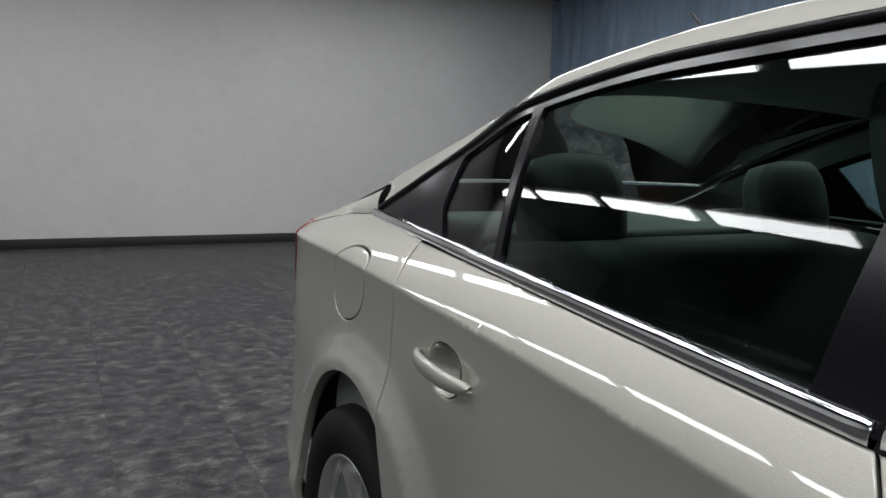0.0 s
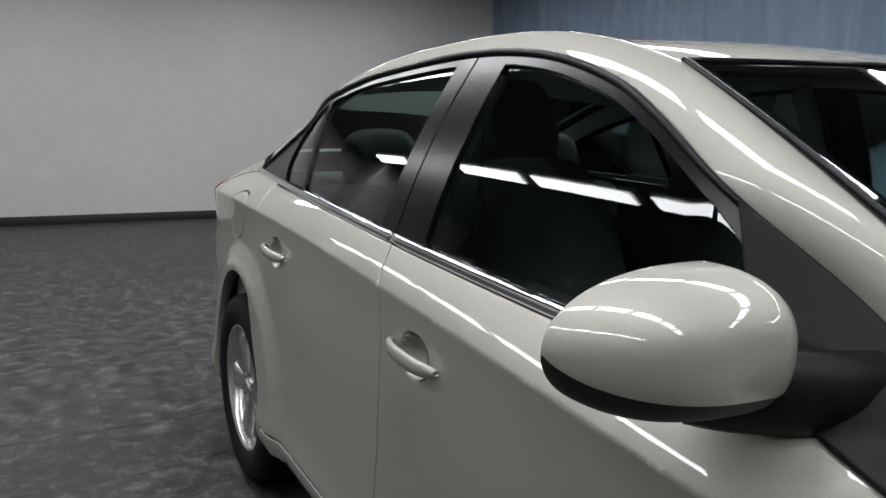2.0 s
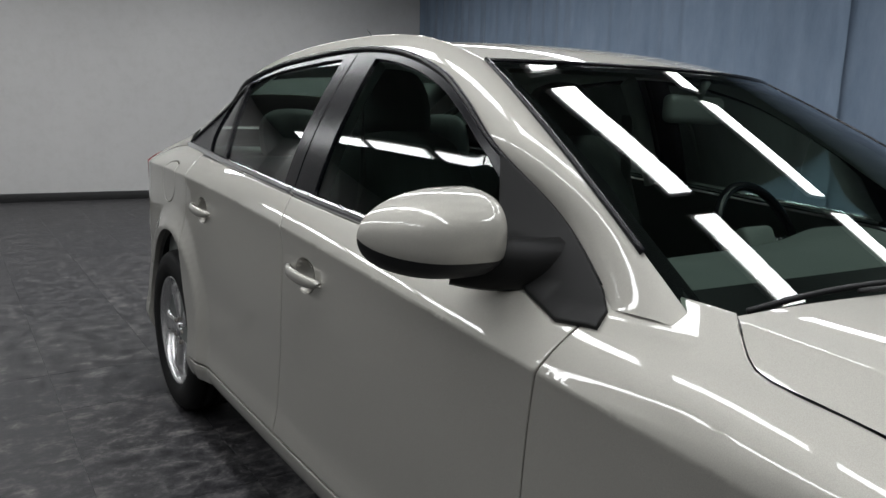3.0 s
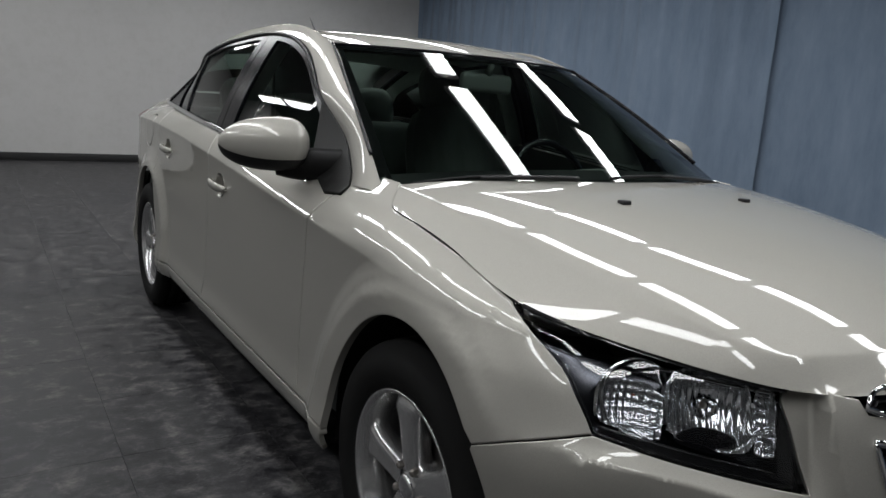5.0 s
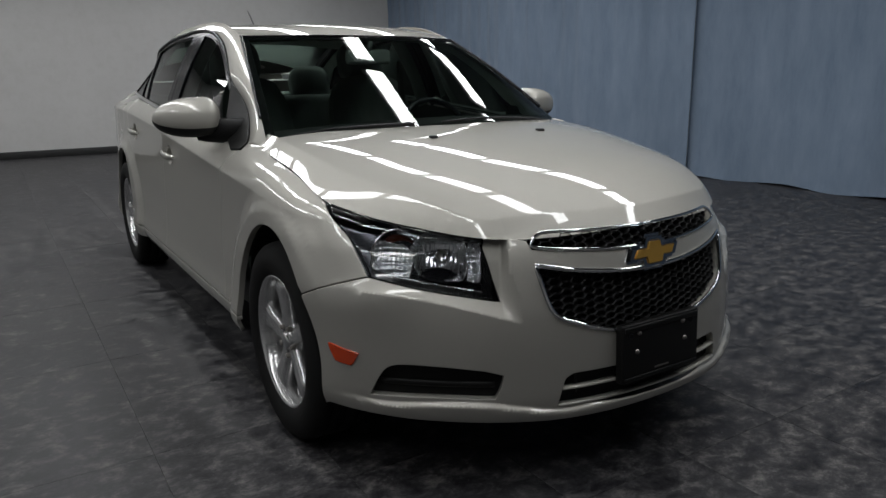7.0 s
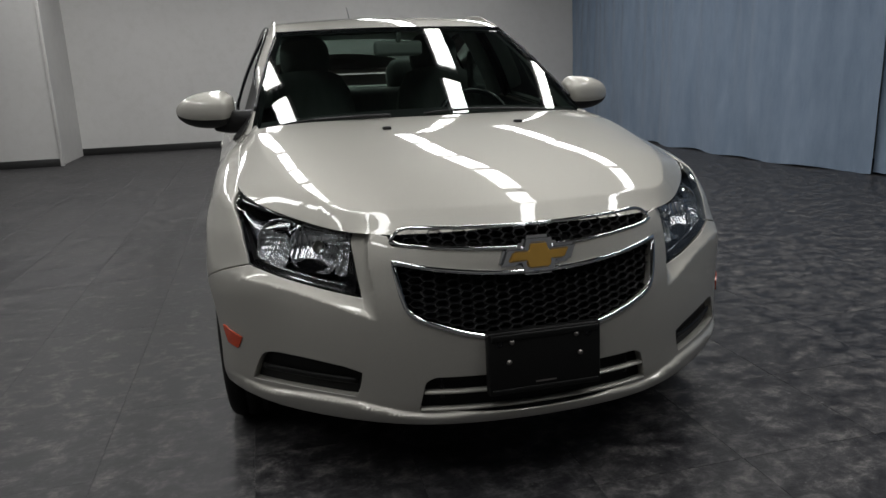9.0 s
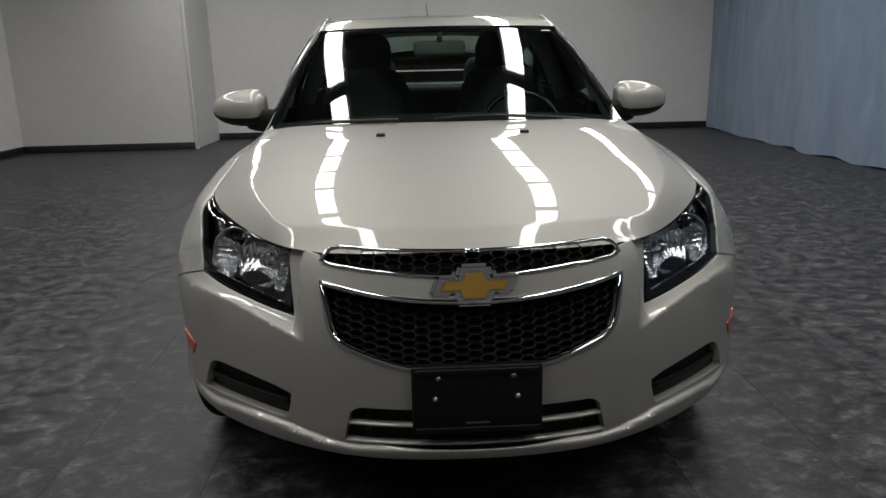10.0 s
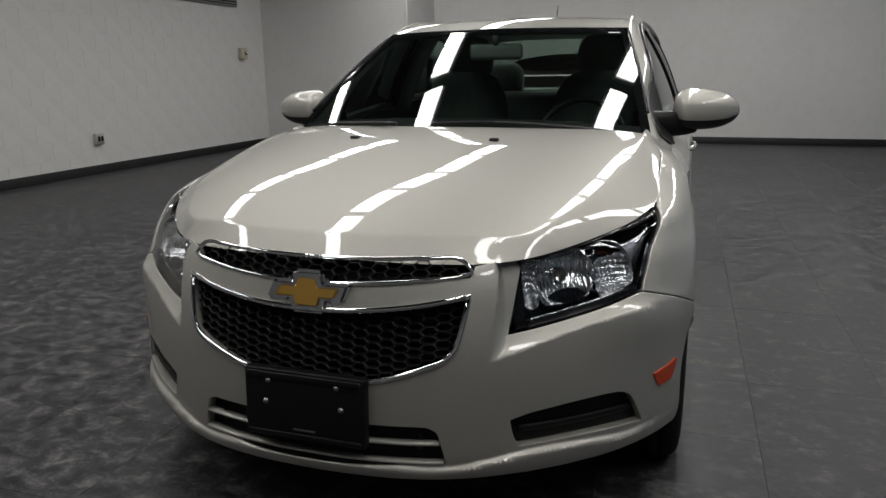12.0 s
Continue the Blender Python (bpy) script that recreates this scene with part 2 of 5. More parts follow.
structure(child("wall_upper", box_mesh("wall_upper", (LEFT_X - 0.25, FRONT_Y - 0.2, 2.52), (LEFT_X, STEP_Y, CEILING), DARKWALL)), "black painted upper wall above the blocks", "wall")
# painted block wall
BLOCK_H, BLOCK_L = 0.203, 0.406
wl = structure(child("wall_left", box_mesh("wall_left", (LEFT_X - 0.25, FRONT_Y - 0.2, -0.1), (LEFT_X - 0.0022, STEP_Y + 0.2, 2.52), WALLPAINT)), "white painted concrete block wall", "wall")


def lamp_row(x, ys, w=0.225, length=1.13):
    for y in ys:
        lamp = tagged(new("tube_light"), "white ceiling fixture with bright fluorescent tubes", "ceiling light", "rows of ceiling lights")
        lamp.location = (x, y, CEILING)
        child("housing", box_mesh("housing", (-w / 2 - 0.03, -length / 2 - 0.02, -0.05), (w / 2 + 0.03, length / 2 + 0.02, 0), WHITEMETAL, 0.006), lamp)
        child("diffuser", box_mesh("diffuser", (-w / 2, -length / 2, -0.075), (w / 2, length / 2, -0.052), GLOW, 0.01), lamp, "glowing white diffuser")
        d = bpy.data.lights.new("tube_glow", "AREA")
        d.shape, d.size, d.size_y, d.energy, d.color = "RECTANGLE", w, length, LAMP_WATTS, (1.0, 1.0, 0.985)
        o = new("tube_glow", d)
        o.parent = lamp
        o.location = (0, 0, -0.085)
        tagged(o, "", "", "", "light")


for rx in (-3.12, -1.20, 0.99, 2.70):
    lamp_row(rx, [-3.88 + 1.32 * k for k in range(9)])

# ---- the shape of the car: centre line x = 0, nose towards -y, wheels on z = 0 ----
def spline(keys):
    """Natural cubic through (t, value) pairs; straight beyond the ends."""
    t = np.array([k[0] for k in keys], float)
    v = np.array([k[1] for k in keys], float)
    n = len(t)
    h = np.diff(t)
    A, r = np.zeros((n, n)), np.zeros(n)
    A[0, 0] = A[-1, -1] = 1
    for i in range(1, n - 1):
        A[i, i - 1], A[i, i], A[i, i + 1] = h[i - 1], 2 * (h[i - 1] + h[i]), h[i]
        r[i] = 6 * ((v[i + 1] - v[i]) / h[i] - (v[i] - v[i - 1]) / h[i - 1])
    m = np.linalg.solve(A, r)

    def f(x):
        x = np.asarray(x, float)
        i = np.clip(np.searchsorted(t, x) - 1, 0, n - 2)
        xc = np.clip(x, t[0], t[-1])
        a, b = t[i + 1] - xc, xc - t[i]
        y = (m[i] * a ** 3 + m[i + 1] * b ** 3) / (6 * h[i]) + (v[i] / h[i] - m[i] * h[i] / 6) * a + (v[i + 1] / h[i] - m[i + 1] * h[i] / 6) * b
        s0 = (v[1] - v[0]) / h[0] - h[0] * m[1] / 6
        s1 = (v[-1] - v[-2]) / h[-1] + h[-1] * m[-2] / 6
        return y + np.where(x < t[0], (x - t[0]) * s0, 0) + np.where(x > t[-1], (x - t[-1]) * s1, 0)
    return f


def sstep(a, b, x):
    t = np.clip((np.asarray(x, float) - a) / (b - a), 0, 1)
    return t * t * (3 - 2 * t)


AX_F, AX_R, WHEEL_Z, WHEEL_R = -1.394, 1.283, 0.322, 0.322
# the outline seen from above, from the nose round the corner and along the side to the tail
PLAN = [(0, -2.205), (0.16, -2.196), (0.325, -2.158), (0.46, -2.090), (0.59, -1.998), (0.706, -1.893), (0.802, -1.775), (0.853, -1.64),
        (0.867, -1.45), (0.866, -1.15), (0.866, -0.7), (0.870, 0.0), (0.870, 0.7), (0.866, 1.2), (0.852, 1.6), (0.815, 1.92), (0.72, 2.12), (0.50, 2.235), (0.25, 2.285), (0, 2.30)]
_c = np.concatenate([[0], np.cumsum(np.hypot(*np.diff(np.array(PLAN), axis=0).T))])
_front = [(-_c[k], (-PLAN[k][0], PLAN[k][1])) for k in (3, 2, 1)]
_keys = _front + list(zip(_c, PLAN))
_px, _py = spline([(s, p[0]) for s, p in _keys]), spline([(s, p[1]) for s, p in _keys])
S_END = _c[-1]

def smooth(keys, order):
    """A polynomial of low order near the given (t, value) pairs."""
    k = np.array(keys)
    c = np.polyfit(k[:, 0], k[:, 1], order)
    return lambda x: np.polyval(c, np.clip(x, k[0, 0], k[-1, 0]))


crease_z = smooth([(-2.2, 0.745), (-1.6, 0.757), (-1.2, 0.785), (-0.95, 0.808), (-0.66, 0.832), (-0.1, 0.868), (0.1, 0.882), (0.3, 0.9), (0.56, 0.92), (0.88, 0.938), (1.05, 0.947), (1.6, 0.955), (2.1, 0.945)], 4)
_door_z = smooth([(-1.0, 0.893), (-0.82, 0.905), (-0.13, 0.949), (0.24, 0.972), (0.58, 0.995), (0.96, 1.017), (1.36, 1.034), (1.8, 1.038), (2.2, 1.03)], 3)
_fend_z = spline([(-2.2, 0.70), (-1.9, 0.755), (-1.6, 0.802), (-1.3, 0.858), (-0.9, 0.905)])
_door_d = smooth([(-0.85, 0.150), (-0.6, 0.135), (-0.3, 0.122), (0.1, 0.117), (0.6, 0.119), (1.0, 0.130), (1.5, 0.178), (1.9, 0.20)], 4)
_fend_d = spline([(-2.2, 0.10), (-1.9, 0.095), (-1.6, 0.110), (-1.2, 0.135), (-0.8, 0.150)])


def top_z(y):
    w = sstep(-1.25, -0.80, y)
    return _door_z(y) * w + _fend_z(np.minimum(y, -0.8)) * (1 - w)


def top_d(y):
    w = sstep(-1.25, -0.80, y)
    return _door_d(y) * w + _fend_d(np.minimum(y, -0.8)) * (1 - w)


crease_d = smooth([(-2.2, 0.052), (-1.7, 0.045), (-1.0, 0.050), (0, 0.054), (1.0, 0.054), (2.2, 0.050)], 3)
slope_up = lambda y: 0.41 + 0.46 * sstep(-0.45, -0.80, y) + 0.70 * sstep(-0.74, -1.2, y) + 0.34 * sstep(0.95, 1.35, y) + 0.45 * sstep(1.3, 2.0, y)
low_side = spline([(0.10, 0.16), (0.19, 0.085), (0.25, 0.045), (0.30, 0.026), (0.37, 0.033), (0.46, 0.041), (0.58, 0.046), (0.70, 0.044), (0.85, 0.036)])
front_prof = spline([(0.10, 0.14), (0.19, 0.060), (0.232, 0.020), (0.262, 0.006), (0.33, 0.0), (0.45, 0.002), (0.55, 0.012), (0.63, 0.030), (0.70, 0.055), (0.76, 0.10), (0.82, 0.18)])
ledge_z = spline([(0.40, 0.505), (0.45, 0.521), (0.52, 0.543), (0.60, 0.564), (0.70, 0.582), (0.80, 0.592)])
lip_z = spline([(0.0, 0.272), (0.16, 0.270), (0.33, 0.264), (0.46, 0.286), (0.60, 0.291), (0.72, 0.284), (0.80, 0.30)])


def side_d(y, z):
    zc, zt, dc, dt = crease_z(y), top_z(y), crease_d(y), top_d(y)
    a = 0.60 - 0.30 * sstep(-0.75, -1.35, y)
    low = low_side(z) + (dc - low_side(zc)) * sstep(zc - 0.30, zc, z)
    tau = np.clip((z - zc) / (zt - zc), 0, None)
    t1 = np.clip(tau, 0, 1)
    mid = dc + (dt - dc) * (a * t1 + (1 - a) * t1 ** (2 + 1.4 * sstep(-0.75, -1.15, y)))
    k = slope_up(y)
    over = np.clip(z - zt, 0, None)
    up = mid + (k - 0.120) * over + 0.50 * over * over
    soft = 0.004 + 0.055 * sstep(-0.80, -1.30, y)
    w = sstep(-1, 1, (z - zc) / soft)
    d = low * (1 - w) + up * w
    for ya in (AX_F, AX_R):
        r = np.hypot(y - ya, (z - WHEEL_Z) * 0.98)
        d = d - (0.010 * sstep(0.45, 0.41, r) + 0.013 * sstep(0.50, 0.435, r)) * sstep(0.90, 0.70, z) * sstep(AX_F - 0.42, AX_F - 0.26, y)
    return d


def front_d(x, y, z):
    d = front_prof(z)
    # the ledge below the headlamp, sunk behind the grille surround
    lz = ledge_z(np.abs(x))
    side_x = 0.408 + 0.036 * np.clip((z - 0.505) / 0.195, 0, 1)
    over = np.clip(z - lz, 0, None)
    d = d + (0.036 - 0.036 * np.exp(-over * over / (over + 0.003) / 0.026)) * np.clip((np.abs(x) - side_x) / (0.456 - side_x), 0, 1) * sstep(0.86, 0.70, np.abs(x))
    # the lip along the foot stands proud
    d = d - 0.020 * sstep(0.006, -0.010, z - lip_z(np.minimum(np.abs(x), 0.74))) * sstep(0.84, 0.64, np.abs(x))
    return d


def shell(s, z):
    """A point of the body's outside, right half, from the way round the outline and the height."""
    s, z = np.asarray(s, float), np.asarray(z, float)
    x, y = _px(s), _py(s)
    h = 1e-3
    tx, ty = _px(s + h) - _px(s - h), _py(s + h) - _py(s - h)
    ln = np.hypot(tx, ty)
    nx, ny = -ty / ln, tx / ln
    nx, ny = -nx, -ny
    # outward is away from the middle of the car
    sg = np.where(nx * x + ny * y < 0, -1, 1)
    nx, ny = nx * sg, ny * sg
    late = 0.14 * sstep(0.66, 0.52, z)
    w = sstep(-2.02 + late, -1.50 + late, y)
    d = side_d(y, z) * w + front_d(x, y, z) * (1 - w)
    # fuller below the headlamp's outer corner, leaner at its tip
    d = d - 0.018 * sstep(0.58, 0.74, x) * sstep(-1.42, -1.70, y) * np.exp(-((z - 0.60) / 0.10) ** 2)
    d = d + 0.022 * sstep(0.60, 0.76, x) * sstep(-1.20, -1.60, y) * sstep(0.68, 0.80, z)
    return np.stack([x - nx * d, y - ny * d, z + 0 * s], -1)


def s_of(val, z, axis, lo, hi):
    """Where on the outline the body at height z has that x (axis 0) or y (axis 1)."""
    val, z = np.broadcast_arrays(np.asarray(val, float), np.asarray(z, float))
    a, b = np.full(val.shape, float(lo)), np.full(val.shape, float(hi))
    for _ in range(24):
        m = (a + b) / 2
        less = shell(m, z)[..., axis] < val
        a, b = np.where(less, m, a), np.where(less, b, m)
    return (a + b) / 2


S_CORNER = float(_c[6])


def sy(y, z):
    return s_of(y, z, 1, 0.5, S_END - 0.3)


def sx(x, z):
    return s_of(x, z, 0, 0.0, S_CORNER)

# ---- panels cut from the shell ----
from mathutils.geometry import delaunay_2d_cdt


def dense(pts, step, closed=True):
    """Points along a line at about equal steps."""
    pts = [np.array(p, float) for p in pts]
    out = []
    n = len(pts)
    for i in range(n if closed else n - 1):
        a, b = pts[i], pts[(i + 1) % n]
        k = max(1, int(math.ceil(np.linalg.norm(b - a) / step)))
        out += [a + (b - a) * j / k for j in range(k)]
    if not closed:
        out.append(pts[-1])
    return np.array(out)


def curve(pts, step=0.02, closed=False):
    """A smooth line through points (Catmull-Rom)."""
    P = [np.array(p, float) for p in pts]
    n = len(P)
    out = []
    for i in range(n if closed else n - 1):
        p0 = P[i - 1] if (i > 0 or closed) else 2 * P[0] - P[1]
        p1, p2 = P[i], P[(i + 1) % n]
        p3 = P[(i + 2) % n] if (i + 2 < n or closed) else 2 * P[-1] - P[-2]
        k = max(2, int(np.linalg.norm(p2 - p1) / step))
        for j in range(k):
            t = j / k
            out.append(0.5 * (2 * p1 + (p2 - p0) * t + (2 * p0 - 5 * p1 + 4 * p2 - p3) * t * t + (3 * p1 - p0 - 3 * p2 + p3) * t ** 3))
    if not closed:
        out.append(P[-1])
    return [tuple(p) for p in out]


def area2(P):
    return 0.5 * np.sum(P[:, 0] * np.roll(P[:, 1], -1) - np.roll(P[:, 0], -1) * P[:, 1])


def shrink(P, g):
    """Move a closed line of points inward by g."""
    if area2(P) < 0:
        P = P[::-1]
    d = np.roll(P, -1, 0) - np.roll(P, 1, 0)
    n = np.stack([-d[:, 1], d[:, 0]], -1)
    n /= np.maximum(np.linalg.norm(n, axis=1, keepdims=True), 1e-9)
    return P + n * g


def inside(P, q):
    """Which of the points q lie inside the closed line P."""
    x, y = q[:, 0], q[:, 1]
    r = np.zeros(len(q), bool)
    a, b = P, np.roll(P, -1, 0)
    for (x0, y0), (x1, y1) in zip(a, b):
        c = (y0 > y) != (y1 > y)
        if c.any():
            xi = x0 + (y - y0) * (x1 - x0) / (y1 - y0 if y1 != y0 else 1e-12)
            r ^= c & (x < xi)
    return r


def surface_normal(f, q):
    h = 8e-4
    du = f(q[:, 0] + h, q[:, 1]) - f(q[:, 0] - h, q[:, 1])
    dv = f(q[:, 0], q[:, 1] + h) - f(q[:, 0], q[:, 1] - h)
    n = np.cross(du, dv)
    return n / np.maximum(np.linalg.norm(n, axis=1, keepdims=True), 1e-12)


def panel(name, outline, mat, parent, side, f=None, step=0.02, holes=(), gap=0.0018, round_by=0.003, depth=0.014, lines=(), lift=0.0, label="", fine=None, sym=False):
    """A panel whose outline is drawn on the unrolled body, bent onto it, with rounded and folded edges.
    side: -1 for the car's right, 1 for its left, 0 for a panel that is mirrored across the middle."""
    f = f or shell
    loops = []
    for k, o in enumerate([outline, *holes]):
        P = dense(o, (fine or step) * 0.9)
        g = gap if k == 0 else -gap
        A = shrink(P, g)
        B = shrink(P, g + (round_by if k == 0 else -round_by))
        if sym:
            Q = P[::-1] if area2(P) < 0 else P
            on = Q[:, 0] < 1e-6
            A[on, 0] = B[on, 0] = 0
            B[on, 1] = A[on, 1]
        loops.append((A, B))
    lo, hi = loops[0][0].min(0), loops[0][0].max(0)
    gx, gy = np.meshgrid(np.arange(lo[0] + step / 2, hi[0], step), np.arange(lo[1] + step / 2, hi[1], step))
    grid = np.stack([gx.ravel(), gy.ravel()], -1)
    keep = inside(loops[0][1], grid)
    for A, B in loops[1:]:
        keep &= ~inside(B, grid)
    allb = np.concatenate([B for A, B in loops])
    grid = grid[keep]
    if len(grid):
        dmin = np.full(len(grid), 9.0)
        for i in range(0, len(allb), 200):
            dd = np.linalg.norm(grid[:, None] - allb[None, i:i + 200], axis=2).min(1)
            dmin = np.minimum(dmin, dd)
        grid = grid[dmin > 0.45 * step]
    pts, edges, edge_flag = [], [], []
    for A, B in loops:
        for ring, e in ((A, 1), (B, 0)):
            n0 = len(pts)
            pts += [tuple(p) for p in ring]
            edge_flag += [e] * len(ring)
            edges += [(n0 + i, n0 + (i + 1) % len(ring)) for i in range(len(ring))]
    for ln in lines:
        L = dense(ln, step * 0.7, False)
        ok = inside(loops[0][1], L)
        pts += [tuple(p) for p in L[ok]]
        edge_flag += [0] * int(ok.sum())
    pts += [tuple(p) for p in grid]
    edge_flag += [0] * len(grid)
    res = delaunay_2d_cdt([Vector(p) for p in pts], edges, [], 0, 1e-6)
    V = np.array([tuple(v) for v in res[0]])
    origv = res[3]
    T = np.array([t for t in res[2] if len(t) == 3])
    cen = V[T].mean(1)
    ok = inside(loops[0][0], cen)
    for A, B in loops[1:]:
        ok &= ~inside(A, cen)
    T = T[ok]
    flag = np.array([any(edge_flag[i] for i in ov if i < len(edge_flag)) if ov else False for ov in origv])
    X = f(V[:, 0], V[:, 1])
    N = surface_normal(f, V)
    mid = X.mean(0)
    # outward: the first coordinate of the shell is positive on this half
    up = N[:, 0] * X[:, 0] + 0.6 * N[:, 1] * np.where(np.abs(X[:, 1]) > 1.6, X[:, 1], 0) + 0.3 * N[:, 2]
    if up.mean() < 0:
        N = -N
    X = X + N * lift
    e1 = X[T[:, 1]] - X[T[:, 0]]
    e2 = X[T[:, 2]] - X[T[:, 0]]
    if (np.cross(e1, e2) * N[T[:, 0]]).sum(1).mean() < 0:
        T = T[:, ::-1]
    # edges that belong to one triangle form the rim
    cnt = {}
    for t in T:
        for i in range(3):
            a, b = int(t[i]), int(t[(i + 1) % 3])
            cnt[(a, b)] = 1
    rim = [(a, b) for (a, b) in cnt if (b, a) not in cnt]
    if sym:
        rim = [(a, b) for a, b in rim if V[a, 0] > 1e-5 or V[b, 0] > 1e-5]
        N[V[:, 0] < 1e-5, 0] = 0
    lat = np.zeros_like(X)
    for a, b in rim:
        d = np.cross(X[b] - X[a], N[a])
        d /= max(np.linalg.norm(d), 1e-12)
        lat[a] += d
        lat[b] += d
    ids = sorted({i for e in rim for i in e})
    for i in ids:
        lat[i] /= max(np.linalg.norm(lat[i]), 1e-12)
    NN = N.copy()
    XX = X.copy()
    for i in ids:
        NN[i] = N[i] * 0.75 + lat[i] * 0.66
        XX[i] = X[i] - N[i] * round_by * 0.35
    vs, ns, fs = list(XX), list(NN), [tuple(int(i) for i in t) for t in T]
    if depth:
        at0 = len(vs)
        where = {i: k for k, i in enumerate(ids)}
        for i in ids:
            vs.append(XX[i] - N[i] * round_by * 0.5)
            ns.append(lat[i])
        for i in ids:
            vs.append(XX[i] - N[i] * depth)
            ns.append(lat[i])
        m = len(ids)
        for a, b in rim:
            ka, kb = where[a], where[b]
            fs.append((b, a, at0 + ka, at0 + kb))
            fs.append((at0 + kb, at0 + ka, at0 + m + ka, at0 + m + kb))
    vs, ns = np.array(vs), np.array(ns)
    if side <= 0:
        mir = np.array([-1, 1, 1])
        v2, n2, f2 = vs * mir, ns * mir, [tuple(reversed(q)) for q in fs]
        if side == 0:
            k = len(vs)
            vs, ns, fs = np.concatenate([vs, v2]), np.concatenate([ns, n2]), fs + [tuple(i + k for i in q) for q in f2]
        else:
            vs, ns, fs = v2, n2, f2
    return child(name, mesh_of(name, vs, fs, mat, True, ns), parent, label)


def loft(name, f, nu, nv, mat, parent, label="", half=True, thick=0.0, side=0):
    """A grid patch f(u, v), u from the middle outwards; mirrored to both sides where half is set."""
    u = np.linspace(0, 1, nu)
    v = np.linspace(0, 1, nv)
    U, W = np.meshgrid(u, v)
    q = np.stack([U.ravel(), W.ravel()], -1)
    X = f(q[:, 0], q[:, 1])
    h = 2e-3
    du = f(q[:, 0] + h, q[:, 1]) - f(q[:, 0] - h, q[:, 1])
    dv = f(q[:, 0], np.minimum(q[:, 1] + h, 1)) - f(q[:, 0], np.maximum(q[:, 1] - h, 0))
    N = np.cross(du, dv)
    N /= np.maximum(np.linalg.norm(N, axis=1, keepdims=True), 1e-12)
    up = N[:, 2] + 0.8 * N[:, 0] * np.sign(X[:, 0])
    flip = up.mean() < 0
    if flip:
        N = -N
    fs = []
    for j in range(nv - 1):
        for i in range(nu - 1):
            a = j * nu + i
            q4 = (a, a + 1, a + nu + 1, a + nu)
            fs.append(q4[::-1] if flip else q4)
    vs, ns = X, N
    if thick:
        k = len(vs)
        vs = np.concatenate([vs, vs - N * thick])
        ns = np.concatenate([ns, -N])
        fs += [tuple(i + k for i in reversed(q4)) for q4 in fs]
    mir = np.array([-1, 1, 1])
    if half:
        if side == 0:
            k = len(vs)
            fs = fs + [tuple(i + k for i in reversed(q4)) for q4 in fs]
            vs, ns = np.concatenate([vs, vs * mir]), np.concatenate([ns, ns * mir])
        elif side < 0:
            vs, ns, fs = vs * mir, ns * mir, [tuple(reversed(q4)) for q4 in fs]
    return child(name, mesh_of(name, vs, fs, mat, True, ns), parent, label)


def P3(keys):
    """A smooth space curve through points over 0..1 by length."""
    K = np.array(keys, float)
    c = np.concatenate([[0], np.cumsum(np.linalg.norm(np.diff(K, axis=0), axis=1))])
    c /= c[-1]
    fx = [spline(list(zip(c, K[:, i]))) for i in range(3)]
    return lambda t: np.stack([g(t) for g in fx], -1)

# ---- the car body ----
car = tagged(new("car"), "champagne metallic four-door sedan with chrome trim parked on the tiled floor", "car")


def yz(pts):
    """Side-view points to the unrolled body."""
    P = np.array(pts, float)
    return np.stack([sy(P[:, 0], P[:, 1]), P[:, 1]], -1)


def xz(pts):
    """Front-view points to the unrolled body."""
    P = np.array(pts, float)
    return np.stack([np.where(P[:, 0] <= 0, P[:, 0], sx(np.abs(P[:, 0]), P[:, 1])), P[:, 1]], -1)


def arch(yc, r, a0, a1, n=40):
    """The wheel opening, a little taller than wide. r: half width and height."""
    return [(yc + r[0] * math.cos(radians(a)), WHEEL_Z + 0.005 + r[1] * math.sin(radians(a))) for a in np.linspace(a0, a1, n)]


ARCH_F, ARCH_B = (0.335, 0.374), (0.352, 0.398)
FUEL = curve([(1.40, 0.985), (1.30, 0.975), (1.275, 0.93), (1.30, 0.86), (1.37, 0.825), (1.45, 0.835), (1.48, 0.89), (1.46, 0.96)], 0.012, True)
SEAM_FD = [(-0.835, 0.893), (-0.815, 0.82), (-0.80, 0.72), (-0.797, 0.58), (-0.81, 0.42), (-0.835, 0.325)]
SEAM_B = [(0.243, 0.970), (0.215, 0.93), (0.193, 0.88), (0.182, 0.78), (0.178, 0.60), (0.183, 0.42), (0.19, 0.325)]
SEAM_RD = [(1.185, 1.025), (1.125, 0.955), (1.123, 0.85), (1.112, 0.68), (1.072, 0.555), (1.01, 0.455), (0.975, 0.36), (0.965, 0.325)]
BUMP_SEAM = [(-1.668, 0.556), (-1.75, 0.592), (-1.833, 0.624)]
belt_pts = lambda a, b, n=16: [(y, float(top_z(y)) - 0.004) for y in np.linspace(a, b, n)]
crease_line = [(y, float(crease_z(y))) for y in np.linspace(-2.0, 2.0, 160)]
CREASE = yz(crease_line)
CREASE_LINES = [CREASE, CREASE + np.array([0, 0.005]), CREASE - np.array([0, 0.005])]

body_parts = {}
HANDLES = {"front_door": (0.035, 0.792), "rear_door": (0.905, 0.848)}


def oval(cy, cz, a, b, n=36, p=2.3, tilt=0.0):
    out = []
    for k in range(n):
        t = 2 * math.pi * k / n
        c, w = math.cos(t), math.sin(t)
        py, pz = a * math.copysign(abs(c) ** (2 / p), c), b * math.copysign(abs(w) ** (2 / p), w)
        out.append((cy + py * math.cos(tilt) - pz * math.sin(tilt), cz + py * math.sin(tilt) + pz * math.cos(tilt)))
    return out


